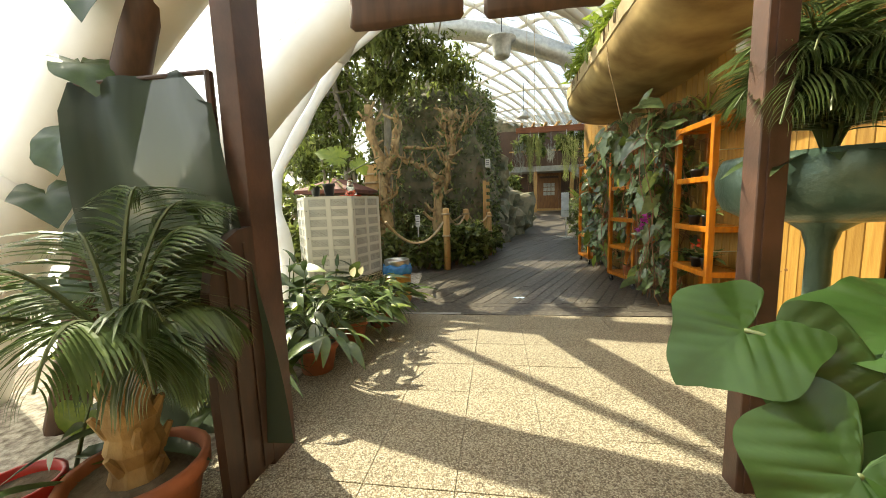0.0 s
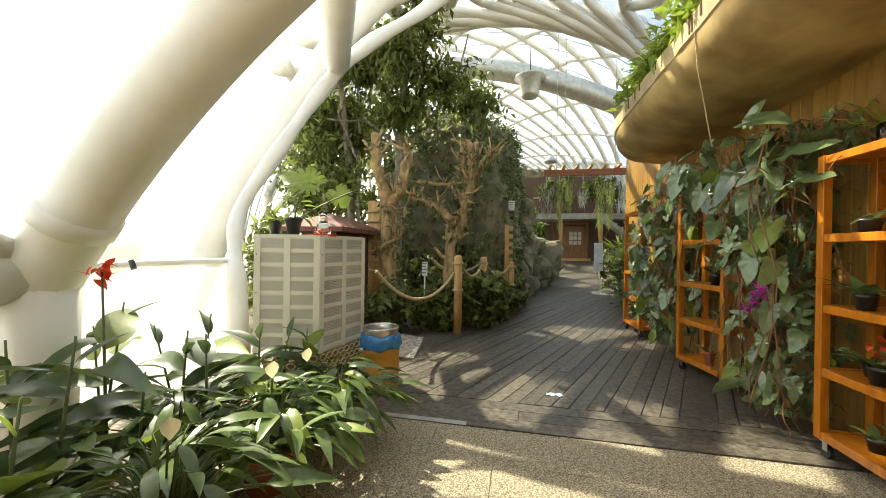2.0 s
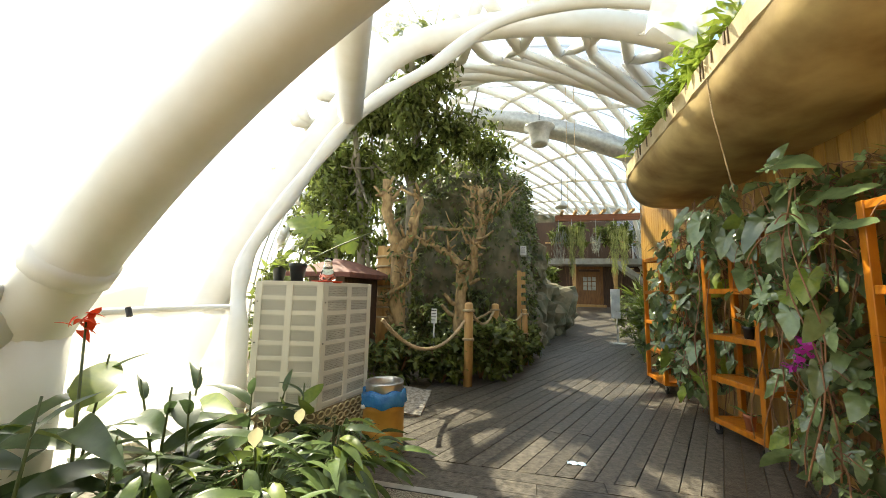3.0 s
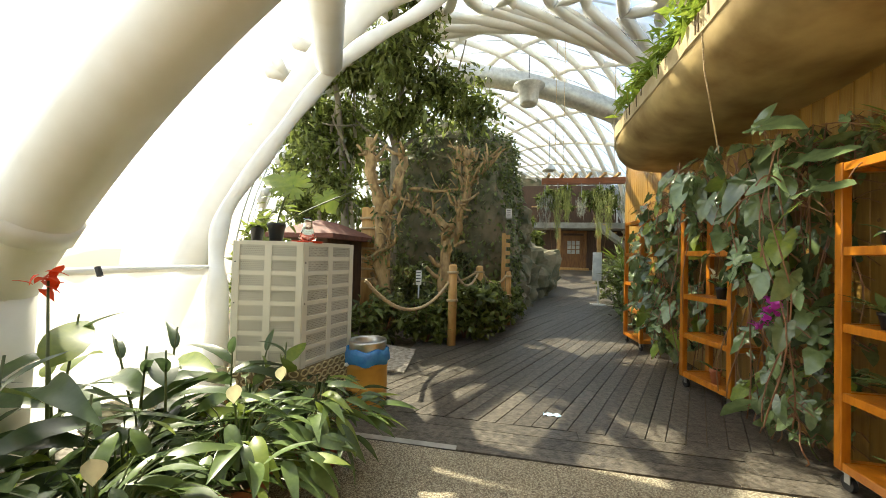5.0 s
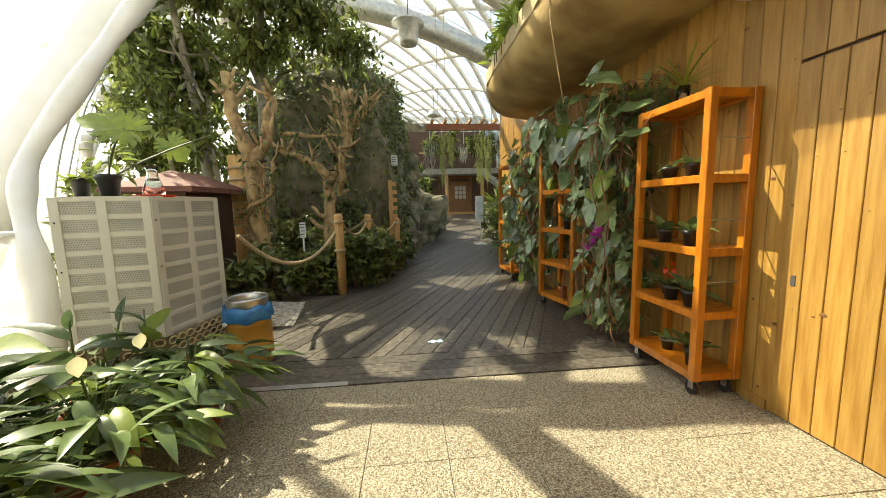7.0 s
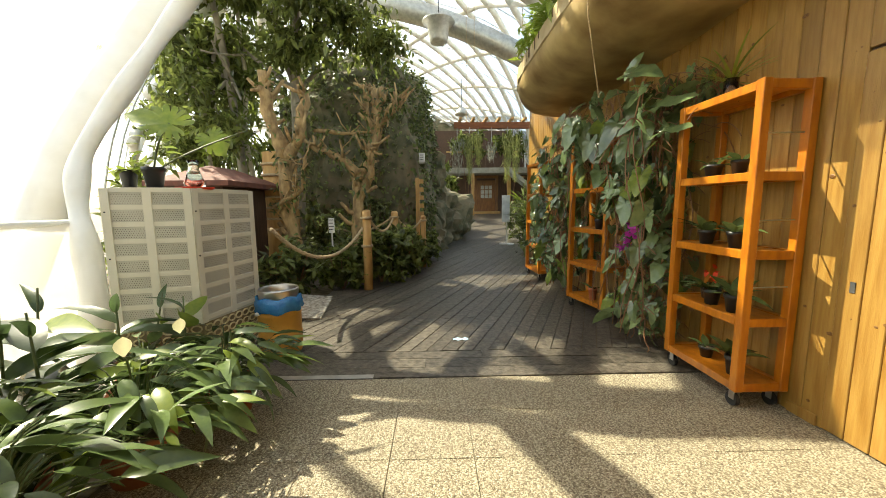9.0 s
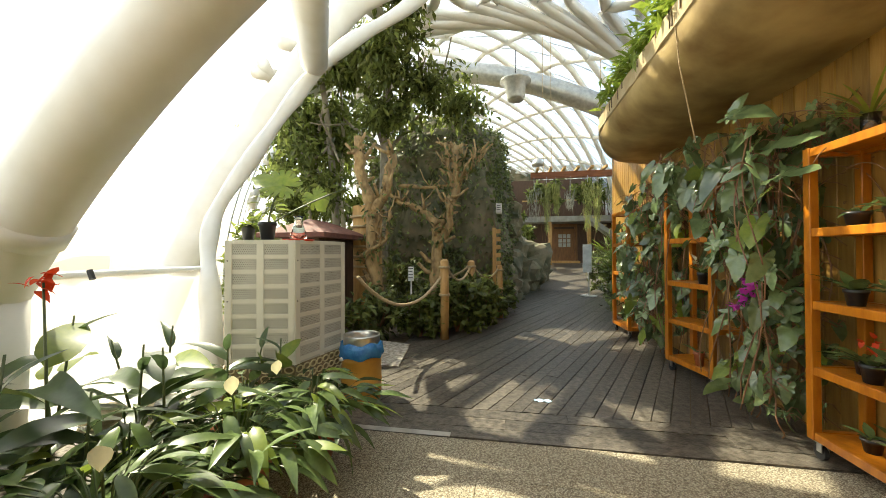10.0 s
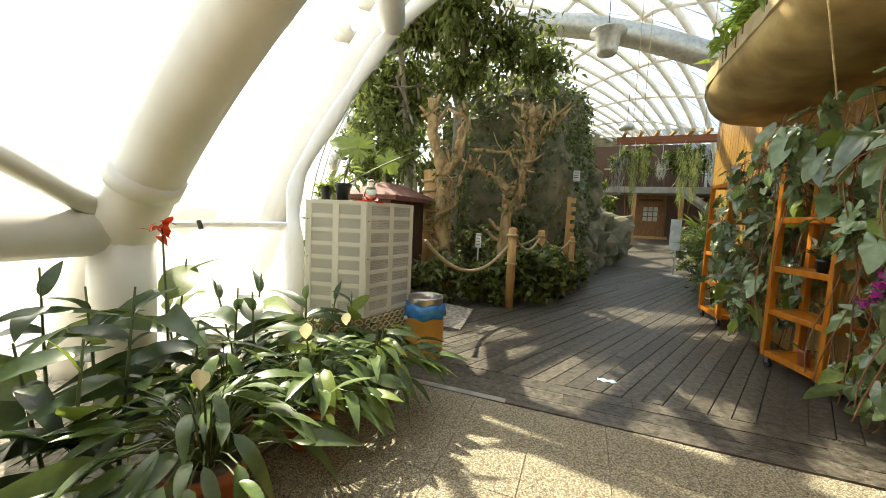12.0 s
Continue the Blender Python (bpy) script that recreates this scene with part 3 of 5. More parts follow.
copy_thing(cart, pose(1.98, 7.4, 0, 0, 0, 3))

# ---- perforated cabinet ----
CAB = [(-2.26, 4.0), (-1.68, 4.12), (-1.55, 4.79), (-1.97, 5.35), (-2.55, 5.23), (-2.68, 4.56)]
cab = empty("ventilation_cabinet", (-2.1, 4.6, 0), label="cream metal cabinet with perforated panels and a lattice base", category="cabinet")
CREAM_DIM = mat("cream_lattice", (0.66, 0.57, 0.34), 0.5, col2=(0.55, 0.46, 0.25), scale=5)
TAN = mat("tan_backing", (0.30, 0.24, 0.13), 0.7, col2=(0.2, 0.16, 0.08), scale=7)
bm = bmesh.new()
lo = [bm.verts.new((x, y, 0.0)) for x, y in CAB]
hi = [bm.verts.new((x, y, 1.47)) for x, y in CAB]
bm.faces.new(lo[::-1])
bm.faces.new(hi)
for k in range(6):
    bm.faces.new((lo[k], lo[(k + 1) % 6], hi[(k + 1) % 6], hi[k]))
part("body", bm, PERF, cab)
HOLE = mat("perforation_dark", (0.16, 0.15, 0.11), 0.8)
for k in (0, 1, 2, 5):
    p0, p1 = Vector((*CAB[k], 0)), Vector((*CAB[(k + 1) % 6], 0))
    u = (p1 - p0).normalized()
    nrm = Vector((u.y, -u.x, 0))
    W = (p1 - p0).length
    fm = Matrix((u, Vector((0, 0, 1)), nrm)).transposed().to_4x4()
    fm.translation = p0
    # upright strips, cross strips
    for x0, x1 in ((0, 0.055), (W / 2 - 0.03, W / 2 + 0.03), (W - 0.055, W)):
        part("upright", boxed(x0, x1, 0.40, 1.476, 0.0, 0.008, fm, bevel=0.0015), CREAM, cab)
    zs = [0.42 + (1.476 - 0.42 - 0.03) * j / 8 for j in range(9)]
    for z in zs:
        part("cross_strip", boxed(0.055, W - 0.055, z, z + 0.035, 0.0, 0.006, fm, bevel=0), CREAM, cab)
    # perforations: rows of small dark dots
    bm = bmesh.new()
    for z in zs[:-1]:
        for i in range(5):
            for x0, x1 in ((0.07, W / 2 - 0.045), (W / 2 + 0.045, W - 0.07)):
                nx = int((x1 - x0) / 0.0155)
                for q in range(nx + 1):
                    cx, cz = x0 + (x1 - x0) * q / nx + (0.007 if i % 2 else 0), z + 0.048 + 0.0155 * i
                    vs = [bm.verts.new(fm @ Vector((cx + 0.0036 * math.cos(a), cz + 0.0036 * math.sin(a), 0.0015))) for a in (0.8, 2.36, 3.93, 5.5)]
                    bm.faces.new(vs)
    tagged(part("perforation", bm, HOLE, cab, "rows of small punched holes"), kind="stuff")
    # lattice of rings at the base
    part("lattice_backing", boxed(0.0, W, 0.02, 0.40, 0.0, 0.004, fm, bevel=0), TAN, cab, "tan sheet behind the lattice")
    bm = bmesh.new()
    nx = max(4, int(W / 0.085))
    for j in range(5):
        for q in range(nx):
            c = (0.045 + (W - 0.09) * q / (nx - 1), 0.06 + j * 0.075)
            ring = [fm @ Vector((c[0] + 0.038 * math.cos(a), c[1] + 0.027 * math.sin(a), 0.012)) for a in (2 * math.pi * i / 12 for i in range(13))]
            sweep(bm, ring, 0.007, 5, False)
    part("lattice", bm, CREAM_DIM, cab, "yellowed lattice of moulded rings")
    for z in (1.3, 0.95, 0.6):
        part("screw", swept([fm @ Vector((0.02, z, 0.007)), fm @ Vector((0.02, z, 0.012))], 0.006, 8), RUBBER, cab)

# ---- gate ----
GATEWOOD = mat("gate_stain", (0.04, 0.022, 0.015), 0.5, col2=(0.065, 0.034, 0.022), scale=6, stretch=(4, 4, 0.6))
gate = empty("gate_frame", (0.1, 1.41, 0), label="dark brown painted gate posts with a lintel at the entrance", category="gate")
part("post", boxed(-1.13, -1.02, 1.30, 1.50, -0.01, 2.5), BROWN, gate)
part("post", boxed(1.19, 1.30, 1.36, 1.46, -0.01, 2.5), BROWN, gate)
part("post_strip", boxed(1.22, 1.235, 1.352, 1.36, 0.0, 2.5, bevel=0), BROWN, gate)
part("lintel", boxed(-1.13, 1.30, 1.36, 1.46, 2.5, 2.62), BROWN, gate)
bm = bmesh.new()
edge_pts = [(1.352, 0.03), (1.0, 0.03), (0.99, 0.5), (1.0, 0.98), (1.03, 1.1), (1.1, 1.19), (1.2, 1.24), (1.352, 1.26)]
near = [bm.verts.new((-1.022, y, z)) for y, z in edge_pts]
back = [bm.verts.new((-1.065, y, z)) for y, z in edge_pts]
bm.faces.new(near)
bm.faces.new(back[::-1])
for k in range(len(near)):
    bm.faces.new((near[k], back[k], back[(k + 1) % len(near)], near[(k + 1) % len(near)]))
part("gate_leaf", bm, GATEWOOD, gate, "dark open gate leaf with a rounded corner")
for y in (1.1, 1.22):
    part("batten", boxed(-1.021, -1.013, y, y + 0.012, 0.05, 1.18, bevel=0.002), GATEWOOD, gate)

for x0, x1 in ((-0.5, 0.02), (0.107, 0.61)):
    sg = empty("hanging_sign", ((x0 + x1) / 2, 1.41, 2.3), label="dark bark-covered sign board hung from the lintel", category="sign")
    bm = bmesh.new()
    box(bm, x0, x1, 1.385, 1.435, 2.13, 2.40, bevel=0.02)
    bmesh.ops.subdivide_edges(bm, edges=bm.edges[:], cuts=3, use_grid_fill=True)
    for v in bm.verts:
        v.co += noise.noise_vector(v.co * 14) * 0.012
    part("board", bm, DARKWOOD, sg, smooth=True)
    for x in (x0 + 0.08, x1 - 0.08):
        part("hanger", swept([(x, 1.41, 2.38), (x, 1.41, 2.51)], 0.006, 6), CHROME, sg)

tarp = empty("tarpaulin_screen", (-1.5, 1.25, 0), label="dark green translucent tarpaulin over a low frame", category="tarpaulin")
bm = bmesh.new()
g = []
for j in range(13):
    z = 0.15 + 1.85 * j / 12
    e = 1.2 - 0.3 * (1 - j / 12) ** 0.7
    g.append([bm.verts.new((-1.98 + (1.98 - e) * i / 12, 1.28 + 0.03 * math.sin(i * 1.1 + j * 0.5) + (0.05 if j == 12 else 0), z - 0.02 * (i > 11) - 0.08 * max(0, (i - 10)) * (j > 11))) for i in range(13)])
for a, b in zip(g, g[1:]):
    for k in range(12):
        bm.faces.new((a[k], a[k + 1], b[k + 1], b[k]))
part("sheet", bm, TARP, tarp, smooth=True)
part("frame_bar", swept([(-2.0, 1.34, 1.99), (-1.2, 1.34, 1.99)], 0.012, 8), BROWN, tarp)
for x in (-1.98, -1.2):
    part("frame_post", swept([(x, 1.34, -0.02), (x, 1.34, 1.99)], 0.02, 8), BROWN, tarp)
tr = empty("leaning_trunk", (-2.2, 1.55, 0), label="dark leaning trunk with large round leaves", category="plant")
part("stem", swept(bezier((-2.62, 1.5, -0.02), (-2.15, 1.5, 1.3), (-1.5, 1.5, 2.8)), [0.11, 0.1, 0.1, 0.1, 0.1, 0.09, 0.09, 0.08, 0.07], 10), DARKWOOD, tr, smooth=True)

# ---- barrel bin ----
BX, BY = -1.24, 4.52
bn = empty("litter_bin", (BX, BY, 0), label="yellow barrel bin with a blue bag folded over its rim", category="bin")
part("barrel", lathed([(0, 0), (0.175, 0), (0.185, 0.03), (0.185, 0.17), (0.19, 0.18), (0.185, 0.19), (0.185, 0.36), (0.19, 0.37), (0.185, 0.38), (0.18, 0.5)], (BX, BY, 0), 28), YELLOWBIN, bn, smooth=True)
bm = bmesh.new()
ringz = [(0.196, 0.40), (0.204, 0.42), (0.2, 0.47), (0.19, 0.525), (0.175, 0.53), (0.165, 0.45)]
g = [[bm.verts.new((BX + (r + 0.007 * math.sin(k * 1.7 + z * 40)) * math.cos(2 * math.pi * k / 40), BY + (r + 0.007 * math.sin(k * 1.7 + z * 40)) * math.sin(2 * math.pi * k / 40), z + 0.012 * math.sin(k * 0.9 + 1))) for k in range(40)] for r, z in ringz]
for a, b in zip(g, g[1:]):
    for k in range(40):
        bm.faces.new((a[k], a[(k + 1) % 40], b[(k + 1) % 40], b[k]))
part("bag", bm, BLUEBAG, bn, "crumpled blue plastic bag", smooth=True)
part("rim", lathed([(0.165, 0.5), (0.175, 0.585), (0.168, 0.6), (0.155, 0.585), (0.15, 0.5)], (BX, BY, 0), 28), CHROME, bn, "dark metal rim", smooth=True)
part("inside", lathed([(0.15, 0.52), (0.0, 0.515)], (BX, BY, 0), 24), RUBBER, bn)
part("knob", lathed([(0, -0.02), (0.02, -0.01), (0.02, 0.01), (0, 0.02)], (BX - 0.13, BY - 0.155, 0.395), 10), PAPER, bn, smooth=True)

bm = bmesh.new()
slab = [(-2.15, 5.62), (-1.5, 5.46), (-1.16, 5.42), (-1.3, 6.45), (-2.1, 6.7)]
lo = [bm.verts.new((x, y, -0.05)) for x, y in slab]
hi = [bm.verts.new((x, y, 0.018)) for x, y in slab]
bm.faces.new(hi)
for k in range(5):
    bm.faces.new((lo[k], lo[(k + 1) % 5], hi[(k + 1) % 5], hi[k]))
structure("paving_slab", bm, GRAVEL, "pale concrete slab between boardwalk and planted bed")

# ---- rope fence and signs ----
def log_post(x, y, h, r, name="post"):
    t = empty("fence_post", (x, y, 0), label="peeled log post of the rope fence", category="post", group="rope fence posts")
    part("log", swept([(x, y, -0.05), (x + 0.005, y, h * 0.5), (x, y + 0.005, h - 0.015), (x, y, h)], [r, r * 0.97, r * 0.95, r * 0.8], 12), LOG, t, smooth=True)
    for z in (0.55 * h, 0.9 * h):
        part("rope_turn", swept([(x + (r + 0.012) * math.cos(a), y + (r + 0.012) * math.sin(a), z + 0.012 * a / 6.28) for a in (0.52 * k for k in range(26))], 0.014, 6), ROPE, t, smooth=True)
    return t


POSTS = [(-0.87, 6.93, 1.25, 0.07), (-0.6, 8.45, 1.2, 0.075), (-0.05, 8.95, 1.1, 0.06)]
for p in POSTS:
    log_post(*p)
def fence_rope(p, q, drop):
    t = empty("fence_rope", Vector(p).lerp(Vector(q), 0.5), label="thick hemp rope sagging between log posts", category="rope", group="fence ropes")
    pts = sag(p, q, drop, 22)
    for s in range(3):
        tw = []
        for i, c in enumerate(pts):
            a = i * 1.9 + s * 2.094
            tw.append(c + Vector((0.010 * math.cos(a), 0.010 * math.sin(a), 0.010 * math.sin(a))))
        part("strand", swept(tw, 0.016, 6), ROPE, t, smooth=True)
fence_rope((-1.62, 5.3, 1.08), (-0.93, 6.9, 0.98), 0.38)
fence_rope((-0.83, 6.97, 1.12), (-0.62, 8.4, 1.08), 0.22)
fence_rope((-0.56, 8.48, 1.1), (-0.09, 8.92, 1.02), 0.2)
fence_rope((-0.66, 8.5, 1.08), (-2.2, 9.2, 1.0), 0.25)
tall = empty("notice_post", (-0.13, 8.99, 0), label="tall orange timber post with small boards", category="post")
part("timber", boxed(-0.2, -0.12, 9.02, 9.1, -0.05, 1.9), LOG, tall)
for k in range(5):
    part("board", boxed(-0.12, -0.03, 9.03, 9.05, 1.78 - 0.17 * k, 1.87 - 0.17 * k), LOG, tall)
lab = empty("plant_label", (-1.6, 7.6, 0), label="small white plant label on a thin stake", category="sign")
part("stake", swept([(-1.6, 7.6, -0.05), (-1.6, 7.6, 0.9)], 0.015, 8), PAPER, lab)
part("plate", boxed(-1.65, -1.55, 7.58, 7.6, 0.86, 1.12), PAPER, lab)
for k in range(4):
    part("print_line", boxed(-1.645, -1.56 - 0.01 * (k % 2), 7.577, 7.579, 1.08 - 0.055 * k, 1.092 - 0.055 * k, bevel=0), INK, lab)
sgn = empty("standing_sign", (2.6, 13.2, 0), label="narrow white board on a stand beside the boardwalk", category="sign")
part("base", lathed([(0, 0), (0.24, 0), (0.24, 0.03), (0.05, 0.05), (0, 0.05)], (2.6, 13.2, 0), 20), PAPER, sgn, smooth=True)
part("pole", swept([(2.6, 13.2, 0.04), (2.58, 13.2, 1.5)], 0.025, 8), PAPER, sgn)
part("board", boxed(2.42, 2.68, 13.14, 13.165, 0.75, 1.62, pose(0, 0, 0, 0, 0, 0)), PAPER, sgn)
rs = empty("rock_sign", (-0.1, 10.2, 2.3), label="small white notice fixed to the ivy rock", category="sign")
part("plate", boxed(-0.16, -0.02, 10.05, 10.35, 2.33, 2.56), PAPER, rs)
for k in range(3):
    part("print_line", boxed(-0.14, -0.05, 10.046, 10.049, 2.5 - 0.05 * k, 2.515 - 0.05 * k, bevel=0), INK, rs)

# ---- rock with ivy ----
rock = empty("rock_outcrop", (-1.6, 13.0, 0), label="tall grey rock outcrop overgrown with ivy", category="rock")
bm = bmesh.new()
bmesh.ops.create_icosphere(bm, subdivisions=5, radius=1)
ivy, rng = [], random.Random(11)
for v in bm.verts:
    d = v.co.normalized()
    n = noise.fractal(d * 1.7, 0.8, 2.1, 6) * 0.24 + noise.noise(d * 9) * 0.05
    z = d.z
    q = [math.copysign(abs(c) ** 0.75, c) for c in d]
    v.co = Vector((-1.75 + q[0] * (2.0 + n * 2.2), 13.2 + q[1] * (3.1 + n * 2), 2.0 + q[2] * (3.35 + n * 1.8)))
bm.normal_update()
for f in bm.faces:
    c = f.calc_center_median()
    if c.z > 0 and c.y < 14.5 and noise.noise(c * 0.8) > -0.3 - 0.4 * (c.x > -1.2) - 0.3 * (c.z < 2.5):
        for q in range(4):
            w = (f.normal * 0.5 + rvec(rng) * 0.7 + Vector((0, 0, -0.5)))
            ivy.append((c + rvec(rng) * 0.12 + f.normal * rng.uniform(0.0, 0.12), w))
part("stone", bm, ROCK, rock)
rng.shuffle(ivy)
tagged(scatter("ivy", ivy[:30000], "oval", 0.12, LEAF_IVY, rock, "dense dark green ivy", 0.7, 0.25, 0.2, 2, rng), kind="stuff")
for bx, by, bz, br in ((0.25, 12.2, 0.3, 0.75), (0.35, 13.6, 0.5, 1.0), (0.75, 15.6, 0.8, 1.3), (0.2, 14.6, 2.4, 0.9), (1.0, 17.5, 0.6, 1.2)):
    bm = bmesh.new()
    bmesh.ops.create_icosphere(bm, subdivisions=4, radius=1)
    for v in bm.verts:
        d = v.co.normalized()
        v.co = Vector((bx - 0.5, by, bz)) + d * br * (1 + noise.fractal(d * 2 + Vector((bx, by, bz)), 0.8, 2.1, 5) * 0.35)
    tagged(part("boulder", bm, ROCK, None, "grey craggy boulder beside the path"), category="rock", group="path boulders")

# ---- trees ----
def limb(bm, p, way, length, r, depth, rng, tips, curl=0.35):
    pts, rad = [Vector(p)], [r]
    d = Vector(way).normalized()
    for i in range(5):
        d = (d + rvec(rng) * curl * 0.4 + Vector((0, 0, 0.06))).normalized()
        pts.append(pts[-1] + d * length / 5)
        rad.append(r * (1 - 0.09 * (i + 1)))
    sweep(bm, pts, rad, 8 if r > 0.04 else 5)
    if depth:
        for k in range(rng.choice((2, 3, 3))):
            q = pts[rng.choice((3, 4, 5))]
            limb(bm, q, d * 0.7 + rvec(rng, 0.2) * 0.9, length * 0.68, r * 0.6, depth - 1, rng, tips, curl)
    else:
        tips.append(pts[-1])


def leafy_tree(label, base, lean, height, r, clumps, leaves, size, seed, material):
    rng = random.Random(seed)
    t = empty("tree", base, label=label, category="tree")
    bm, tips = bmesh.new(), []
    top = Vector(base) + Vector(lean)
    pts = bezier(base, Vector(base) + Vector((lean[0] * 0.1, lean[1] * 0.1, lean[2] * 0.6)), top, 10)
    sweep(bm, pts, [r * (1.25 - 0.6 * i / 10) if i else r * 1.5 for i in range(11)], 10)
    for c, s in clumps:
        q = pts[rng.choice((6, 7, 8, 9, 10))]
        limb(bm, q, Vector(c) - q, (Vector(c) - q).length * 0.9, r * 0.45, 1, rng, tips)
    part("trunk", bm, BARK_GREY, t, smooth=True)
    places = []
    total = sum(s[0] * s[1] * s[2] for c, s in clumps)
    for c, s in clumps:
        k = int(leaves * s[0] * s[1] * s[2] / total)
        sub = [Vector(c) + Vector([rvec(rng)[i] * s[i] * rng.uniform(0.2, 1.0) for i in range(3)]) for _ in range(max(6, k // 45))]
        for _ in range(k):
            q = rng.choice(sub) + rvec(rng) * rng.uniform(0.05, 0.42)
            places.append((q, rvec(rng, -0.45)))
    tagged(scatter("crown", places, "lance", size, material, t, "glossy pointed leaves in uneven clumps", 0.42, 0.25, 0.3, 2, rng), kind="stuff")
    return t


leafy_tree("tall ficus tree with a dense dark crown", (-2.75, 9.3, -0.05), (0.3, -0.6, 5.0), 4, 0.11,
           [((-3.3, 8.7, 5.6), (1.0, 0.8, 0.8)), ((-2.2, 8.2, 5.5), (0.9, 0.7, 0.9)), ((-1.5, 8.6, 4.9), (0.8, 0.7, 0.6)), ((-0.9, 9.2, 4.7), (0.7, 0.7, 0.5)), ((-2.4, 8.6, 4.3), (0.9, 0.7, 0.5)), ((-3.9, 9.2, 4.4), (0.8, 0.8, 0.8)), ((-2.0, 7.6, 6.3), (0.7, 0.6, 0.6))], 8000, 0.2, 3, LEAF_TREE)
leafy_tree("slender tree with light foliage beside the hut", (-3.7, 9.0, -0.05), (-0.2, -0.4, 5.2), 4, 0.09,
           [((-4.2, 8.6, 3.3), (0.8, 0.7, 0.9)), ((-4.9, 9.2, 4.6), (0.8, 0.8, 1.0)), ((-3.6, 8.4, 2.9), (0.6, 0.5, 0.5)), ((-5.2, 9.5, 2.6), (0.9, 0.8, 0.9))], 3600, 0.2, 8, LEAF_TREE)
leafy_tree("broad tree with a loose dark crown", (-6.6, 12.0, -0.05), (0.3, 0.2, 5.5), 4, 0.14,
           [((-6.3, 11.8, 3.0), (1.8, 1.2, 1.5)), ((-5.0, 12.5, 5.2), (1.5, 1.2, 1.4)), ((-7.2, 12.3, 5.2), (1.2, 1.0, 1.2)), ((-4.2, 11.8, 2.2), (1.0, 1.0, 1.2)), ((-3.7, 13.0, 6.0), (1.2, 1.0, 0.9))], 5200, 0.26, 21, LEAF_TREE)


for x, y, h, r in ((-3.62, 9.0, 5.6, 0.055), (-4.5, 9.1, 5.2, 0.045), (-4.05, 9.6, 5.4, 0.04)):
    sap = empty("slender_trunk", (x, y, -0.05), label="pale slender trunk with a few leaves under the roof", category="tree", group="slender trunks")
    rng = random.Random(int(h * 100))
    tp = [Vector((x + 0.05 * math.sin(k * 1.3 + x), y + 0.04 * math.cos(k * 1.7), -0.05 + h * k / 12)) for k in range(13)]
    part("trunk", swept(tp, [r * (1.2 - 0.05 * k) for k in range(13)], 9), BARK_PALE, sap, smooth=True)
    tagged(scatter("leaves", [(rng.choice(tp[5:]) + rvec(rng) * rng.uniform(0.05, 0.5), rvec(rng, -0.3)) for _ in range(260)], "lance", 0.2, LEAF_LIT, sap, "sparse light green leaves", 0.35, 0.3, 0.3, 2, rng), kind="stuff")


def pruned_tree(label, stems, seed):
    """A cut-back tree: thick stems with knots and bare stubs."""
    rng = random.Random(seed)
    epi = []
    t = empty("pruned_tree", stems[0][0][0], label=label, category="tree")
    for pts, r in stems:
        bm = bmesh.new()
        pts = [Vector(p) for p in pts]
        fine = []
        for a, b in zip(pts, pts[1:]):
            fine += [a.lerp(b, k / 5) for k in range(5)]
        fine.append(pts[-1])
        fine = [p + rvec(rng) * r * 0.34 for p in fine]
        n = len(fine)
        sweep(bm, fine, [r * 0.92 * (1.15 - 0.45 * i / n) * rng.uniform(0.82, 1.25) for i in range(n)], 10)
        for _ in range(12):
            i = rng.randrange(n // 4, n)
            d = rvec(rng, 0.5)
            ln = rng.uniform(0.12, 0.4)
            sweep(bm, [fine[i], fine[i] + d * ln * 0.5 + rvec(rng) * 0.03, fine[i] + d * ln + Vector((0, 0, 0.06))], [r * 0.40, r * 0.3, r * 0.22], 7)
        for p in fine:
            for _ in range(9):
                epi.append((p + rvec(rng) * rng.uniform(r, r + 0.1), rvec(rng, -0.3)))
        part("stem", bm, BARK, t, smooth=True)
    tagged(scatter("epiphyte", epi, "lance", 0.12, LEAF_IVY, t, "small epiphyte leaves on the bark", 0.4, 0.3, 0.2, 2, rng), kind="stuff")


pruned_tree("brown pruned tree with bare cut-back stubs", [
    ([(-1.2, 7.75, -0.05), (-1.22, 7.8, 1.0), (-1.15, 7.9, 1.9)], 0.13),
    ([(-1.15, 7.9, 1.8), (-0.85, 8.0, 2.5), (-0.82, 8.0, 3.35)], 0.10),
    ([(-0.83, 8.0, 2.7), (-0.62, 8.0, 3.0), (-0.3, 8.05, 3.3)], 0.07),
    ([(-0.8, 8.0, 2.9), (-0.72, 8.0, 3.4)], 0.06),
    ([(-0.85, 8.0, 2.6), (-1.0, 7.95, 3.0), (-1.0, 7.95, 3.45)], 0.05),
    ([(-0.78, 8.0, 2.75), (-0.55, 7.95, 2.95), (-0.42, 7.9, 3.05)], 0.05),
    ([(-1.15, 7.9, 1.5), (-0.9, 7.8, 1.9), (-0.95, 7.8, 2.4)], 0.08),
    ([(-1.15, 7.85, 1.9), (-1.5, 7.8, 2.2), (-1.95, 7.7, 2.35)], 0.07),
    ([(-1.9, 7.7, 2.62), (-1.3, 7.9, 2.6), (-0.85, 8.0, 2.66)], 0.035)], 4)
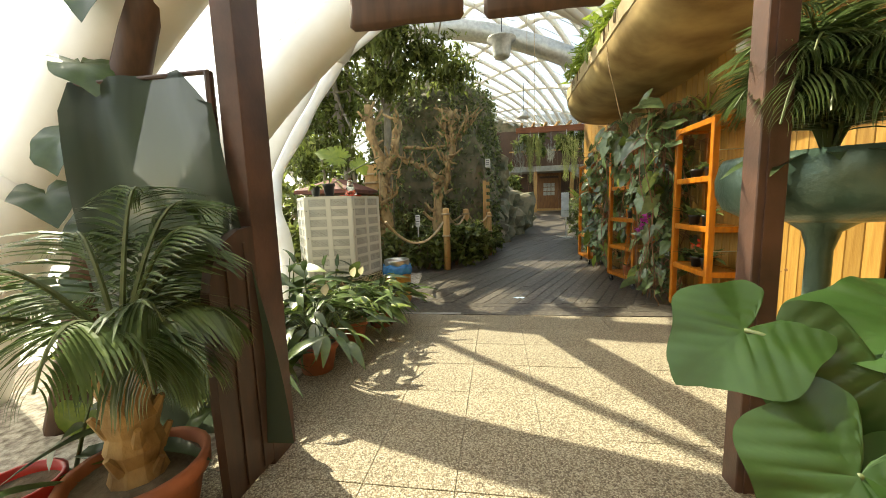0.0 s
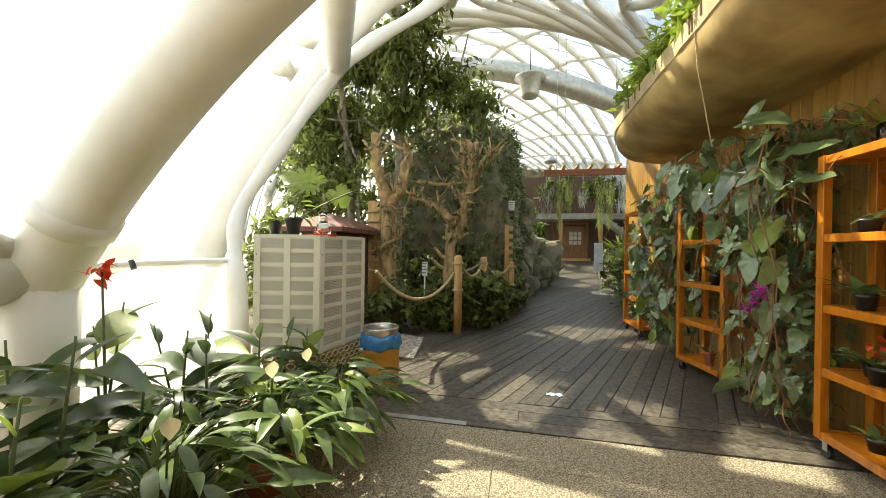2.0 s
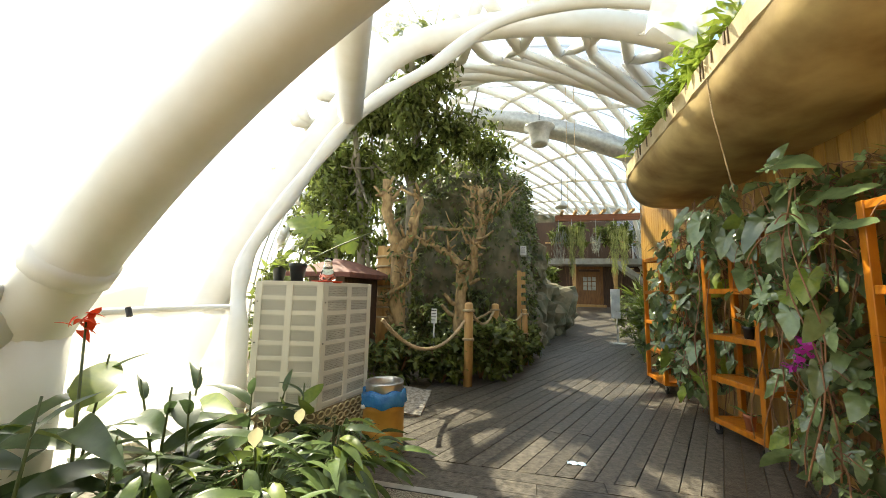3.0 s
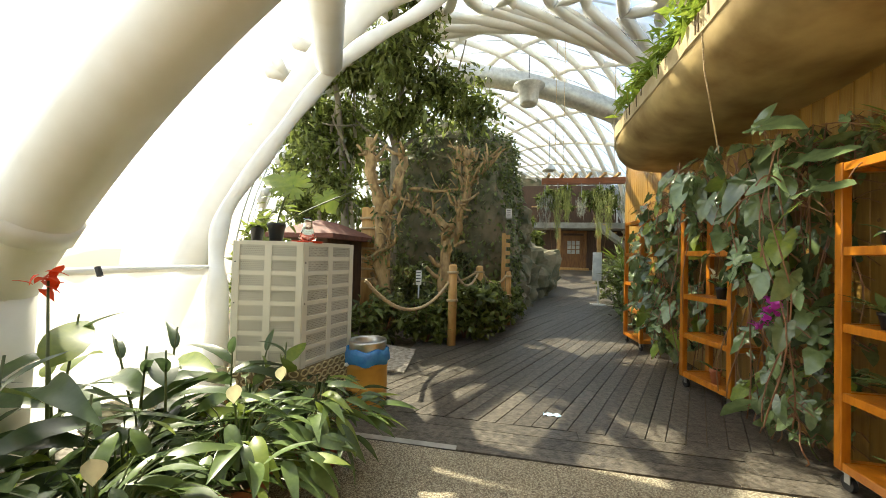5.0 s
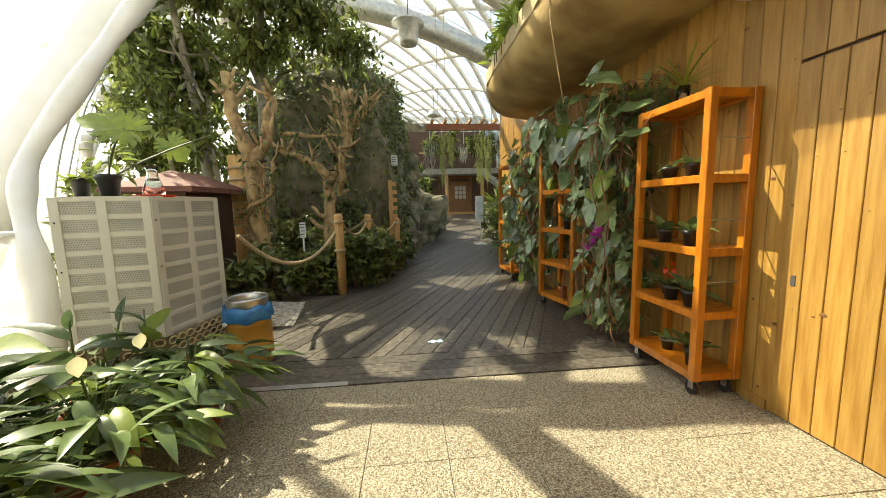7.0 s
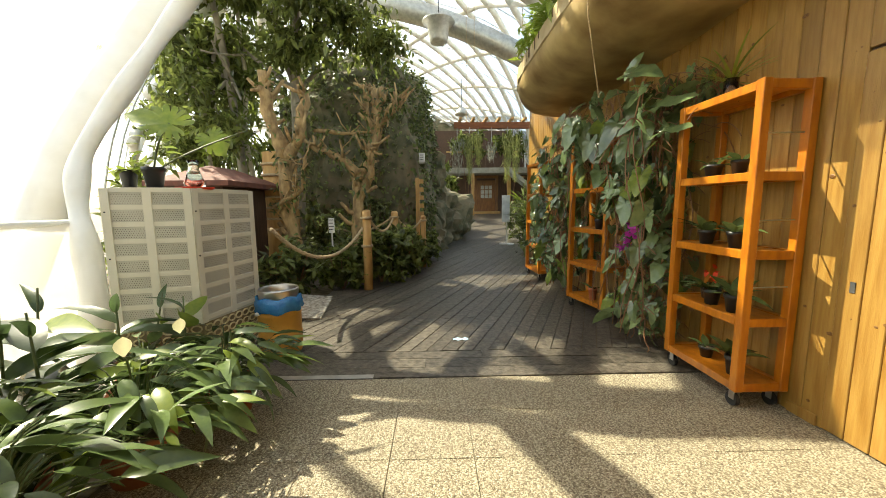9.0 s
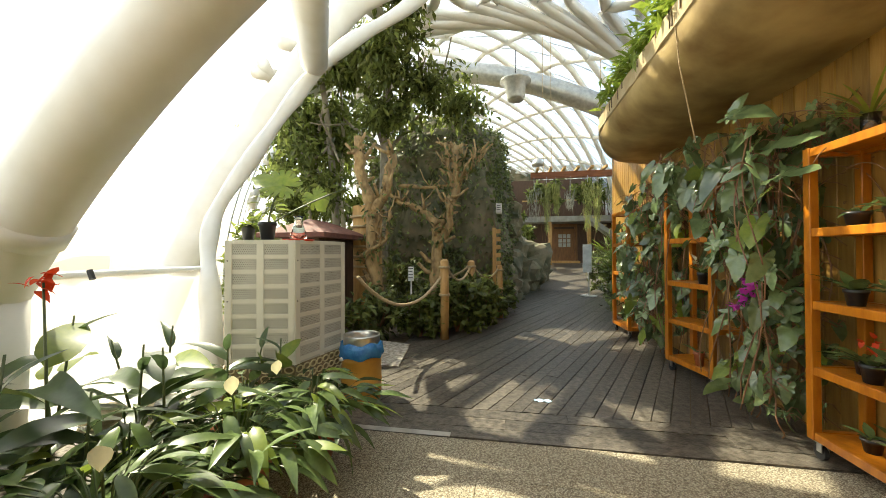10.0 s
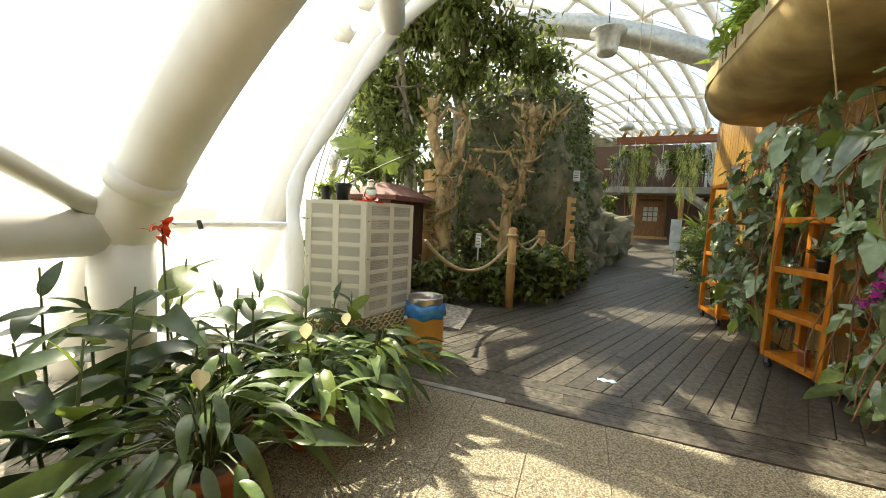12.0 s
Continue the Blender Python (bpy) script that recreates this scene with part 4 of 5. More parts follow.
pruned_tree("pruned tree with a thick forked trunk", [
    ([(-2.35, 7.6, -0.05), (-2.3, 7.6, 1.2), (-2.35, 7.6, 2.2)], 0.15),
    ([(-2.35, 7.6, 2.1), (-2.55, 7.6, 2.8), (-2.6, 7.6, 3.5)], 0.11),
    ([(-2.35, 7.6, 2.1), (-2.05, 7.6, 2.5), (-1.95, 7.6, 3.2)], 0.1),
    ([(-2.5, 7.4, 1.3), (-2.0, 7.4, 1.6), (-1.9, 7.3, 2.1)], 0.04)], 9)
drum = empty("wrapped_barrel", (-2.75, 7.75, 0), label="round planter trunk bound with rope hoops", category="planter")
part("core", lathed([(0.0, 0), (0.3, 0), (0.3, 2.35), (0, 2.35)], (-2.72, 8.3, -0.03), 20), LOG, drum, smooth=True)
for k in range(7):
    part("hoop", swept([(-2.72 + 0.32 * math.cos(a), 8.3 + 0.32 * math.sin(a), 0.9 + 0.2 * k) for a in (2 * math.pi * i / 18 for i in range(19))], 0.025, 6), ROPE, drum, smooth=True)

# ---- hut ----
hut = empty("garden_hut", (-3.3, 7.2, 0), label="small dark wooden hut with a red shingle roof", category="hut")
part("wall", boxed(-3.5, -2.85, 6.6, 7.9, -0.03, 1.62), DARKWOOD, hut)
bm = bmesh.new()
lo = [bm.verts.new(c) for c in ((-3.75, 6.3, 1.62), (-2.6, 6.3, 1.62), (-2.6, 8.2, 1.62), (-3.75, 8.2, 1.62))]
hi = [bm.verts.new(c) for c in ((-3.75, 6.3, 1.69), (-2.6, 6.3, 1.69), (-2.6, 8.2, 1.69), (-3.75, 8.2, 1.69))]
tp = [bm.verts.new((-3.2, 6.9, 1.95)), bm.verts.new((-3.2, 7.6, 1.95))]
bm.faces.new(lo[::-1])
for k in range(4):
    bm.faces.new((lo[k], lo[(k + 1) % 4], hi[(k + 1) % 4], hi[k]))
bm.faces.new((hi[0], hi[1], tp[0])); bm.faces.new((hi[1], hi[2], tp[1], tp[0])); bm.faces.new((hi[2], hi[3], tp[1])); bm.faces.new((hi[3], hi[0], tp[0], tp[1]))
part("roof", bm, ROOF_RED, hut, "red-brown shingle roof")

# ---- low shrubs ----
def shrub(label, blobs, leaves, size, seed, material, width=0.5, up=0.2, shape="oval"):
    rng = random.Random(seed)
    t = empty("shrub", blobs[0][0], label=label, category="shrub")
    bm = bmesh.new()
    places = []
    for c, s in blobs:
        c = Vector(c)
        for _ in range(5):
            sweep(bm, [c - Vector((0, 0, c.z + 0.05)), c + Vector((rvec(rng).x * s[0] * 0.6, rvec(rng).y * s[1] * 0.6, s[2] * 0.5))], [0.012, 0.006], 5)
        sub = [c + Vector([rvec(rng)[i] * s[i] * rng.uniform(0.4, 1.0) for i in range(3)]) for _ in range(28)]
        for _ in range(leaves // len(blobs)):
            q = rng.choice(sub) + rvec(rng) * rng.uniform(0.0, 0.18)
            if q.z > 0:
                places.append((q, rvec(rng, up)))
    tagged(part("stem", bm, STEM_BROWN, t), kind="stuff")
    tagged(scatter("foliage", places, shape, size, material, t, "", width, 0.25, 0.25, 2, rng), kind="stuff")


shrub("dense low green shrubs at the foot of the rope fence", [((-1.3, 7.05, 0.35), (0.4, 0.3, 0.35)), ((-0.75, 7.5, 0.45), (0.45, 0.4, 0.42)), ((-0.42, 8.0, 0.48), (0.42, 0.5, 0.42)), ((-0.2, 8.9, 0.4), (0.35, 0.6, 0.35)), ((-0.05, 10.0, 0.35), (0.3, 0.7, 0.35)), ((-1.0, 8.4, 0.4), (0.6, 0.6, 0.4))], 6200, 0.14, 31, LEAF_TREE, 0.6)
shrub("dark understorey plants behind the rope fence", [((-2.0, 6.9, 0.4), (0.5, 0.4, 0.4)), ((-2.6, 6.4, 0.35), (0.5, 0.4, 0.35)), ((-1.9, 8.8, 0.7), (0.7, 0.6, 0.7)), ((-1.4, 9.8, 0.9), (0.9, 0.6, 0.9)), ((-3.0, 9.8, 1.0), (0.9, 0.6, 1.0))], 3600, 0.16, 32, LEAF_IVY, 0.5)
shrub("broad-leaved plants along the glazed edge", [((-4.3, 7.3, 0.9), (0.6, 0.8, 0.9)), ((-5.2, 8.3, 1.1), (0.9, 0.8, 1.1)), ((-3.3, 6.0, 0.5), (0.35, 0.4, 0.5))], 2200, 0.26, 33, LEAF_TREE, 0.4)
shrub("green and yellow striped foliage plants by the boardwalk", [((3.35, 12.6, 1.1), (0.5, 0.5, 0.7)), ((3.1, 11.6, 0.7), (0.35, 0.4, 0.6))], 700, 0.55, 34, LEAF_LIT, 0.12, 0.8, "strap")
shrub("leafy bed along the east side of the boardwalk", [((3.0, 10.9, 0.6), (0.5, 0.6, 0.6)), ((3.4, 12.0, 0.6), (0.6, 0.8, 0.6)), ((3.5, 14.2, 0.7), (0.8, 1.0, 0.7)), ((4.2, 16.5, 1.1), (1.0, 1.2, 1.1)), ((4.0, 13.0, 2.0), (0.7, 0.9, 1.0))], 4200, 0.17, 35, LEAF_IVY, 0.5)


def rim_plants():
    rng = random.Random(36)
    t = empty("balcony_plants", (1.6, 5.4, 3.28), label="light green plants growing along the balcony rim", category="plant")
    places = []
    for c, n in ((4.3, 160), (4.9, 260), (5.5, 320), (6.1, 220)):
        for _ in range(n):
            places.append((Vector((1.56 + rng.gauss(0, 0.1), c + rng.gauss(0, 0.25), 3.32 + abs(rng.gauss(0, 0.13)))), rvec(rng, 0.5) + Vector((-0.3, 0, 0))))
    tagged(scatter("foliage", places, "lance", 0.17, LEAF_LIT, t, "", 0.3, 0.5, 0.3, 2, rng), kind="stuff")
    bm = bmesh.new()
    box(bm, 1.5, 1.76, 4.0, 6.5, 3.28, 3.33)
    part("trough", bm, BLACKPOT, t)


rim_plants()

# ---- pergola beam with hanging plants ----
pg = empty("pergola_beam", (2.1, 13.2, 3.8), label="red-brown timber beam across the boardwalk on steel wires", category="beam")
part("beam", boxed(0.85, 3.7, 13.1, 13.28, 3.74, 3.93), mat("beam_stain", (0.32, 0.10, 0.03), 0.5, col2=(0.22, 0.07, 0.02), scale=5, stretch=(0.6, 4, 4)), pg)
for k in range(7):
    part("crosspiece", boxed(1.0 + 0.4 * k, 1.08 + 0.4 * k, 12.7, 13.7, 3.93, 4.0), LOG, pg)
for x in (1.25, 1.5, 3.0):
    part("wire", swept([(x, 13.2, 3.9), (x, 13.2, 8.3 if x < 2 else 7.4)], 0.010, 5), ROPE, pg)
part("post", boxed(3.55, 3.7, 13.1, 13.25, -0.03, 3.74), LOG, pg)


def moss(x, y, z, length, r, seed, material=None, n=420):
    rng = random.Random(seed)
    t = empty("hanging_moss", (x, y, z), label="pale yellow-green strands of hanging moss", category="plant", group="hanging plants")
    places = []
    for _ in range(n):
        q = rng.random()
        rr = r * (1 - 0.6 * q) * math.sqrt(rng.random())
        a = rng.uniform(0, 6.28)
        places.append((Vector((x + rr * math.cos(a), y + rr * math.sin(a), z - q * length)), Vector((rng.gauss(0, 0.25), rng.gauss(0, 0.25), -1))))
    tagged(scatter("strand", places, "strap", 0.28, material or MOSS, t, "", 0.05, 0.1, 0.1, 2, rng), kind="stuff")
    part("hook", swept([(x, y, z - 0.1), (x, y, 3.76)], 0.008, 5), CHROME, t)


moss(1.33, 13.0, 3.65, 1.45, 0.15, 1)
moss(1.62, 13.1, 3.65, 0.9, 0.12, 5)
moss(2.55, 13.0, 3.65, 1.4, 0.2, 2)
moss(2.85, 13.15, 3.65, 1.35, 0.16, 3)
PALE = mat("pale_tillandsia", (0.45, 0.46, 0.38), 0.7, per="island", vary=0.3, transl=0.3)
moss(0.95, 13.1, 3.5, 1.0, 0.3, 6, PALE, 260)
moss(3.3, 13.1, 3.5, 0.7, 0.25, 7, PALE, 220)
moss(2.05, 13.1, 3.4, 0.5, 0.2, 8, PALE, 160)

# ---- far end: rising path, lodge with door and gallery ----
bm = bmesh.new()
vs = [bm.verts.new(c) for c in ((-0.2, 14.95, -0.03), (3.6, 14.95, -0.03), (6.6, 26, 0.7), (2.0, 26, 0.7), (-0.2, 14.95, -0.2), (3.6, 14.95, -0.2), (6.6, 26, -0.2), (2.0, 26, -0.2))]
for f in ((0, 1, 2, 3), (7, 6, 5, 4), (0, 4, 5, 1), (1, 5, 6, 2), (2, 6, 7, 3), (3, 7, 4, 0)):
    bm.faces.new([vs[i] for i in f])
structure("path_ramp", bm, DECK, "dark boardwalk rising to the lodge")
DOORWOOD = mat("lodge_door_wood", (0.26, 0.115, 0.03), 0.5, col2=(0.16, 0.065, 0.018), scale=4, stretch=(4, 4, 0.6))
GREYWOOD = mat("weathered_gallery", (0.34, 0.33, 0.28), 0.7, col2=(0.24, 0.23, 0.19), scale=4)
lodge = empty("lodge", (4.0, 27, 0.6), label="dark timber lodge with a lit wooden door under a gallery", category="building")
part("wall", boxed(1.0, 9.5, 26.4, 26.7, -0.03, 3.6), DARKWOOD, lodge)
dr = part("door", boxed(3.15, 4.45, 26.32, 26.4, 0.72, 2.95), DOORWOOD, lodge, "varnished plank door with small panes")
for i in range(3):
    for j in range(3):
        part("pane", boxed(3.42 + 0.27 * i, 3.64 + 0.27 * i, 26.30, 26.315, 1.75 + 0.3 * j, 2.0 + 0.3 * j, bevel=0), PERF, dr)
part("step", boxed(2.9, 4.7, 25.8, 26.4, 0.68, 0.84), LOG, lodge)
part("upper_wall", boxed(0.0, 10.5, 27.0, 27.2, 3.6, 6.4), DARKWOOD, lodge)
part("gallery_floor", boxed(1.0, 9.5, 24.6, 26.4, 3.3, 3.65), GREYWOOD, lodge)
part("door_frame", boxed(2.98, 3.15, 26.28, 26.4, 0.72, 3.1), DOORWOOD, lodge)
part("door_frame", boxed(4.45, 4.62, 26.28, 26.4, 0.72, 3.1), DOORWOOD, lodge)
part("door_frame", boxed(2.98, 4.62, 26.28, 26.4, 3.1, 3.28), DOORWOOD, lodge)
for k in range(14):
    part("baluster", boxed(1.1 + 0.6 * k, 1.16 + 0.6 * k, 24.65, 24.71, 3.65, 4.6), DARKWOOD, lodge)
part("handrail", boxed(1.0, 9.5, 24.62, 24.74, 4.6, 4.68), LOG, lodge)
for x in (2.6, 4.95):
    part("column", boxed(x, x + 0.2, 24.7, 24.9, 0.5, 3.45), LOG, lodge)
for side in (0.0, 0.9):
    part("stair_stringer", swept([(4.7, 24.45 - side, 3.5), (7.6, 24.3 - side, 1.2)], 0.17, 4), GREYWOOD, lodge)
for k in range(9):
    x, z = 4.85 + 0.3 * k, 3.42 - 0.238 * k
    part("tread", boxed(x, x + 0.28, 23.5, 24.45, z, z + 0.05), LOG, lodge)
shrub("climbing greenery round the gallery", [((2.4, 24.3, 4.9), (1.4, 0.5, 0.8)), ((5.0, 24.2, 5.0), (1.4, 0.5, 0.9)), ((7.5, 22.5, 3.0), (1.5, 1.0, 1.8)), ((1.0, 22.5, 2.2), (0.8, 1.0, 1.6)), ((6.2, 19.5, 1.6), (1.0, 1.5, 1.6)), ((-1.0, 25.5, 3.2), (2.0, 1.2, 2.6)), ((3.2, 28.5, 5.6), (2.5, 0.8, 1.2)), ((7.5, 27.5, 5.6), (2.5, 0.8, 1.4)), ((-3.5, 28.5, 4.5), (2.5, 1.2, 3.0)), ((9.0, 24.0, 3.0), (1.2, 1.2, 2.6))], 12000, 0.34, 38, LEAF_TREE, 0.4)

# ---- cord and floodlights by the balcony ----
cord = empty("support_cord", (1.5, 4.4, 2.9), label="thin cord tied from balcony rim to the climbing plant", category="cord")
part("cord", swept([(1.395, 4.3, 3.2), (1.47, 4.4, 2.85), (1.72, 4.7, 2.3)], 0.006, 5), ROPE, cord)
for y in (2.98, 3.42):
    fl = empty("flood_light", (2.4, y, 2.66), label="small white floodlight on the wall under the balcony", category="lamp", group="floodlights")
    part("housing", boxed(2.28, 2.40, y - 0.07, y + 0.07, 2.58, 2.66, bevel=0.012), PAPER, fl)
    part("bracket", boxed(2.39, 2.462, y - 0.02, y + 0.02, 2.6, 2.63), CHROME, fl)
psh = empty("plastic_sheet", (1.6, 5, 4.2), label="clear plastic sheet draped above the balcony", category="sheet")
bm = bmesh.new()
g = [[bm.verts.new((0.95 + 1.4 * i / 10, 3.2 + 0.11 * j, 3.5 + 0.25 * abs(math.sin(i * 0.9 + j * 0.35)) * (1 - i / 12) + 0.05 * i - 0.3 * math.exp(-((i - 4) / 3) ** 2))) for i in range(11)] for j in range(12)]
for a, b in zip(g, g[1:]):
    for k in range(10):
        bm.faces.new((a[k], a[k + 1], b[k + 1], b[k]))
part("film", bm, PLASTIC, psh, smooth=True)

# ---- potted plants ----
def pot(parent, c, r, h, material=TERRA, label=""):
    p = part("pot", lathed([(0, 0), (r * 0.72, 0), (r * 0.95, h * 0.78), (r * 1.05, h * 0.8), (r * 1.06, h), (r * 0.94, h), (r * 0.9, h * 0.82)], c, 22), material, parent, label, smooth=True)
    part("soil", lathed([(r * 0.93, h * 0.86), (0, h * 0.88)], c, 16), SOIL, parent)
    return p


def leaf_at(me, m, parent, s=1.0):
    ob = new("leaf", me)
    ob.parent = parent
    ob.matrix_parent_inverse = Matrix.Translation(-parent.location)
    ob.matrix_basis = m @ Matrix.Diagonal((s, s, s, 1))
    return ob


R = random.Random(77)
LILY = leaf_meshes("lance", 8, 0.26, 0.07, 0.5, 0.3, R, LEAF)
LILY_LIT = leaf_meshes("lance", 3, 0.26, 0.07, 0.45, 0.25, R, LEAF_LIT)
CANNA = leaf_meshes("blade", 8, 0.46, 0.135, 0.6, 0.4, R, LEAF_CANNA, 0.02, 12)
CANNA_LIT = leaf_meshes("blade", 3, 0.40, 0.17, 0.3, 0.35, R, LEAF_LIT, 0.02, 8)
HEART = arum_meshes("arrow", 9, 0.24, R, LEAF_BIG, rings=5, around=40, relief=0.02, veins=8)
HEART_LIT = arum_meshes("arrow", 3, 0.24, R, LEAF_LIT, rings=5, around=40, relief=0.02, veins=8)
SMALL = leaf_meshes("oval", 5, 0.15, 0.065, 0.45, 0.3, R, LEAF, 0.0, 6)
ROUND = arum_meshes("heart", 3, 0.2, R, LEAF_CANNA, relief=0.01)
PETAL = leaf_meshes("oval", 3, 0.06, 0.04, 0.3, 0.3, R, RED, 0.03, 4)
ORCHID = leaf_meshes("oval", 3, 0.05, 0.042, 0.2, 0.2, R, MAGENTA, 0.02, 4)
SPATHE = leaf_meshes("oval", 2, 0.11, 0.06, 0.1, 0.9, R, CREAMPETAL, 0.0, 5)
BLADE = leaf_meshes("strap", 4, 0.28, 0.022, 0.5, 0.2, R, LEAF_LIT, 0.0, 6)


def peace_lily(x, y, r, h, n, seed, spathes=1):
    rng = random.Random(seed)
    t = empty("peace_lily", (x, y, 0), label="bushy peace lily in a terracotta pot on the pavers", category="plant", group="peace lilies")
    pot(t, (x, y, 0), 0.17, 0.24)
    bm = bmesh.new()
    for i in range(n):
        a = rng.uniform(0, 6.283)
        q = math.sqrt(rng.random())
        reach = r * q
        z = 0.24 + (h - 0.24) * (1 - 0.55 * q * q) * rng.uniform(0.45, 1.0)
        end = Vector((x + reach * math.cos(a), y + reach * math.sin(a), z))
        base = Vector((x + 0.05 * math.cos(a), y + 0.05 * math.sin(a), 0.22))
        sweep(bm, bezier(base, (base.x + (end.x - base.x) * 0.3, base.y + (end.y - base.y) * 0.3, end.z), end, 4), 0.004, 4, False)
        way = Vector((math.cos(a + rng.gauss(0, 0.35)), math.sin(a + rng.gauss(0, 0.35)), rng.uniform(-0.35, 0.6) - 0.2 * q))
        leaf_at(rng.choice(LILY if rng.random() < 0.82 else LILY_LIT), aim(end, way, rng.gauss(0, 0.35)), t, rng.uniform(0.65, 1.15))
    for i in range(spathes):
        a = rng.uniform(3.5, 6.2)
        end = Vector((x + 0.25 * math.cos(a), y + 0.25 * math.sin(a), h + rng.uniform(-0.05, 0.1)))
        sweep(bm, bezier((x, y, 0.22), (x, y, h), end, 5), 0.005, 5)
        o = leaf_at(rng.choice(SPATHE), aim(end, (0.2, -0.2, 1)), t)
        o.name = "spathe"
    tagged(part("stalk", bm, STEM, t), kind="stuff")


peace_lily(-1.34, 2.38, 0.44, 0.62, 115, 1, 1)
peace_lily(-1.30, 2.98, 0.42, 0.62, 110, 2, 1)
peace_lily(-1.16, 3.52, 0.38, 0.58, 95, 3, 1)
peace_lily(-1.70, 2.75, 0.42, 0.62, 60, 4, 0)
peace_lily(-1.62, 3.45, 0.38, 0.55, 44, 5, 0)


def canna(x, y, h, n, seed, flower=False):
    rng = random.Random(seed)
    t = empty("canna", (x, y, 0), label="canna lily with broad dark leaves" + (" and a red flower head" if flower else ""), category="plant", group="canna lilies")
    lean = Vector((rng.gauss(0, 0.08), rng.gauss(0, 0.08), 0))
    bm = bmesh.new()
    sweep(bm, [Vector((x, y, -0.02)), Vector((x, y, h * 0.5)) + lean * 0.5, Vector((x, y, h)) + lean], [0.011, 0.008, 0.005], 7)
    part("stem", bm, STEM, t, smooth=True)
    a = rng.uniform(0, 6)
    for i in range(n):
        a += 2.4 + rng.gauss(0, 0.3)
        z = h * (0.22 + (0.5 if flower else 0.72) * i / n)
        b = Vector((x, y, z)) + lean * (z / h)
        top = not flower and i == n - 1
        up = 2.6 if top else rng.uniform(0.2, 0.9)
        leaf_at(rng.choice(CANNA if rng.random() < 0.85 else CANNA_LIT), aim(b, (math.cos(a), math.sin(a), up), rng.gauss(0, 0.4)), t, (0.5 if top else rng.uniform(0.65, 1.15)) * (0.55 + 0.45 * h))
    if flower:
        top = Vector((x, y, h)) + lean
        for k in range(16):
            o = leaf_at(rng.choice(PETAL), aim(top + Vector((rng.gauss(0, 0.02), rng.gauss(0, 0.02), rng.uniform(-0.06, 0.05))), rvec(rng, 0.15)), t, rng.uniform(0.9, 1.5))
            o.name = "petal"
    return t


canna(-2.09, 2.70, 1.22, 7, 50, True)
for i, (x, y, h) in enumerate([(-1.95, 2.35, 0.95), (-2.3, 2.45, 0.9), (-2.45, 2.9, 1.0), (-1.98, 3.0, 0.85), (-2.15, 3.3, 0.9), (-1.85, 3.55, 0.8), (-2.4, 3.4, 0.8), (-2.35, 2.0, 1.05), (-2.0, 1.85, 0.85), (-1.7, 2.05, 0.8), (-2.6, 2.35, 1.0), (-1.75, 3.0, 0.85), (-2.7, 3.1, 0.8), (-1.95, 3.85, 0.72), (-1.62, 3.8, 0.7), (-2.5, 1.7, 0.95), (-2.1, 2.15, 0.75), (-1.85, 2.65, 0.7)]):
    canna(x, y, h, 6 + i % 3, 100 + i)
# stones among the pots
for i, (x, y, r) in enumerate([(-1.95, 3.75, 0.13), (-2.5, 3.7, 0.1), (-2.2, 1.6, 0.1), (-3.0, 3.6, 0.14), (-2.75, 3.9, 0.12)]):
    bm = bmesh.new()
    bmesh.ops.create_icosphere(bm, subdivisions=3, radius=1)
    for v in bm.verts:
        d = v.co.normalized()
        v.co = Vector((x, y, r * 0.6 - 0.02)) + Vector((d.x * r * 1.2, d.y * r, d.z * r * 0.8)) * (1 + 0.3 * noise.fractal(d * 1.8 + Vector((i, 0, 0)), 0.8, 2.0, 4))
    tagged(part("stone", bm, ROCK if i else TERRA, None, "rough porous stone among the potted plants"), category="stone", group="bed stones")


# ---- palms ----
def frond(parent, base, way, length, leaflet, seed, droop=0.9, n=30):
    rng = random.Random(seed)
    way = Vector(way).normalized()
    tip = Vector(base) + Vector((way.x, way.y, 0)) * length + Vector((0, 0, way.z * length * 0.75 - droop * length * 0.35))
    mid = Vector(base) + way * length * 0.6 + Vector((0, 0, 0.12 * length))
    pts = bezier(base, mid, tip, n)
    vs, fs = leaf_verts("lance", 1.0, 0.085, 0.55, 0.2, 4)
    V = np.array(vs)
    av, af = [], []
    side = way.cross(Vector((0, 0, 1))).normalized()
    for i in range(4, n):
        d = (pts[min(i + 1, n)] - pts[i - 1]).normalized()
        s = leaflet * math.sin(math.pi * (0.12 + 0.85 * i / n)) ** 0.7
        for sg in (-1, 1):
            w = d * 0.75 + side * sg * 0.85 + Vector((0, 0, -0.12 + rng.gauss(0, 0.07)))
            m = np.array(aim(pts[i], w, sg * 0.3))
            av.append((V * s) @ m[:3, :3].T + m[:3, 3])
            af += [tuple(j + (len(av) - 1) * len(vs) for j in f) for f in fs]
    me = bpy.data.meshes.new("frond")
    me.from_pydata(np.concatenate(av).tolist(), [], af)
    o = link("frond", me, LEAF_PALM, parent)
    part("rachis", swept(pts[::3], [0.010 * (1 - 0.08 * i) + 0.002 for i in range(len(pts[::3]))], 5), STEM, o)
    return o


def palm(name, label, c, trunk, fronds, seed, leaflet=0.24):
    rng = random.Random(seed)
    t = empty(name, c, label=label, category="palm")
    top = Vector(c) + Vector((0, 0, trunk))
    if trunk > 0.1:
        bm = bmesh.new()
        sweep(bm, [Vector(c) + Vector((0, 0, trunk * k / 9)) for k in range(10)], [0.085 + 0.018 * (k % 2) for k in range(10)], 10)
        part("trunk", bm, BARK, t)
        for k in range(16):
            a = k * 2.4
            z = trunk * (0.1 + 0.85 * k / 16)
            b = Vector((c[0] + 0.07 * math.cos(a), c[1] + 0.07 * math.sin(a), c[2] + z))
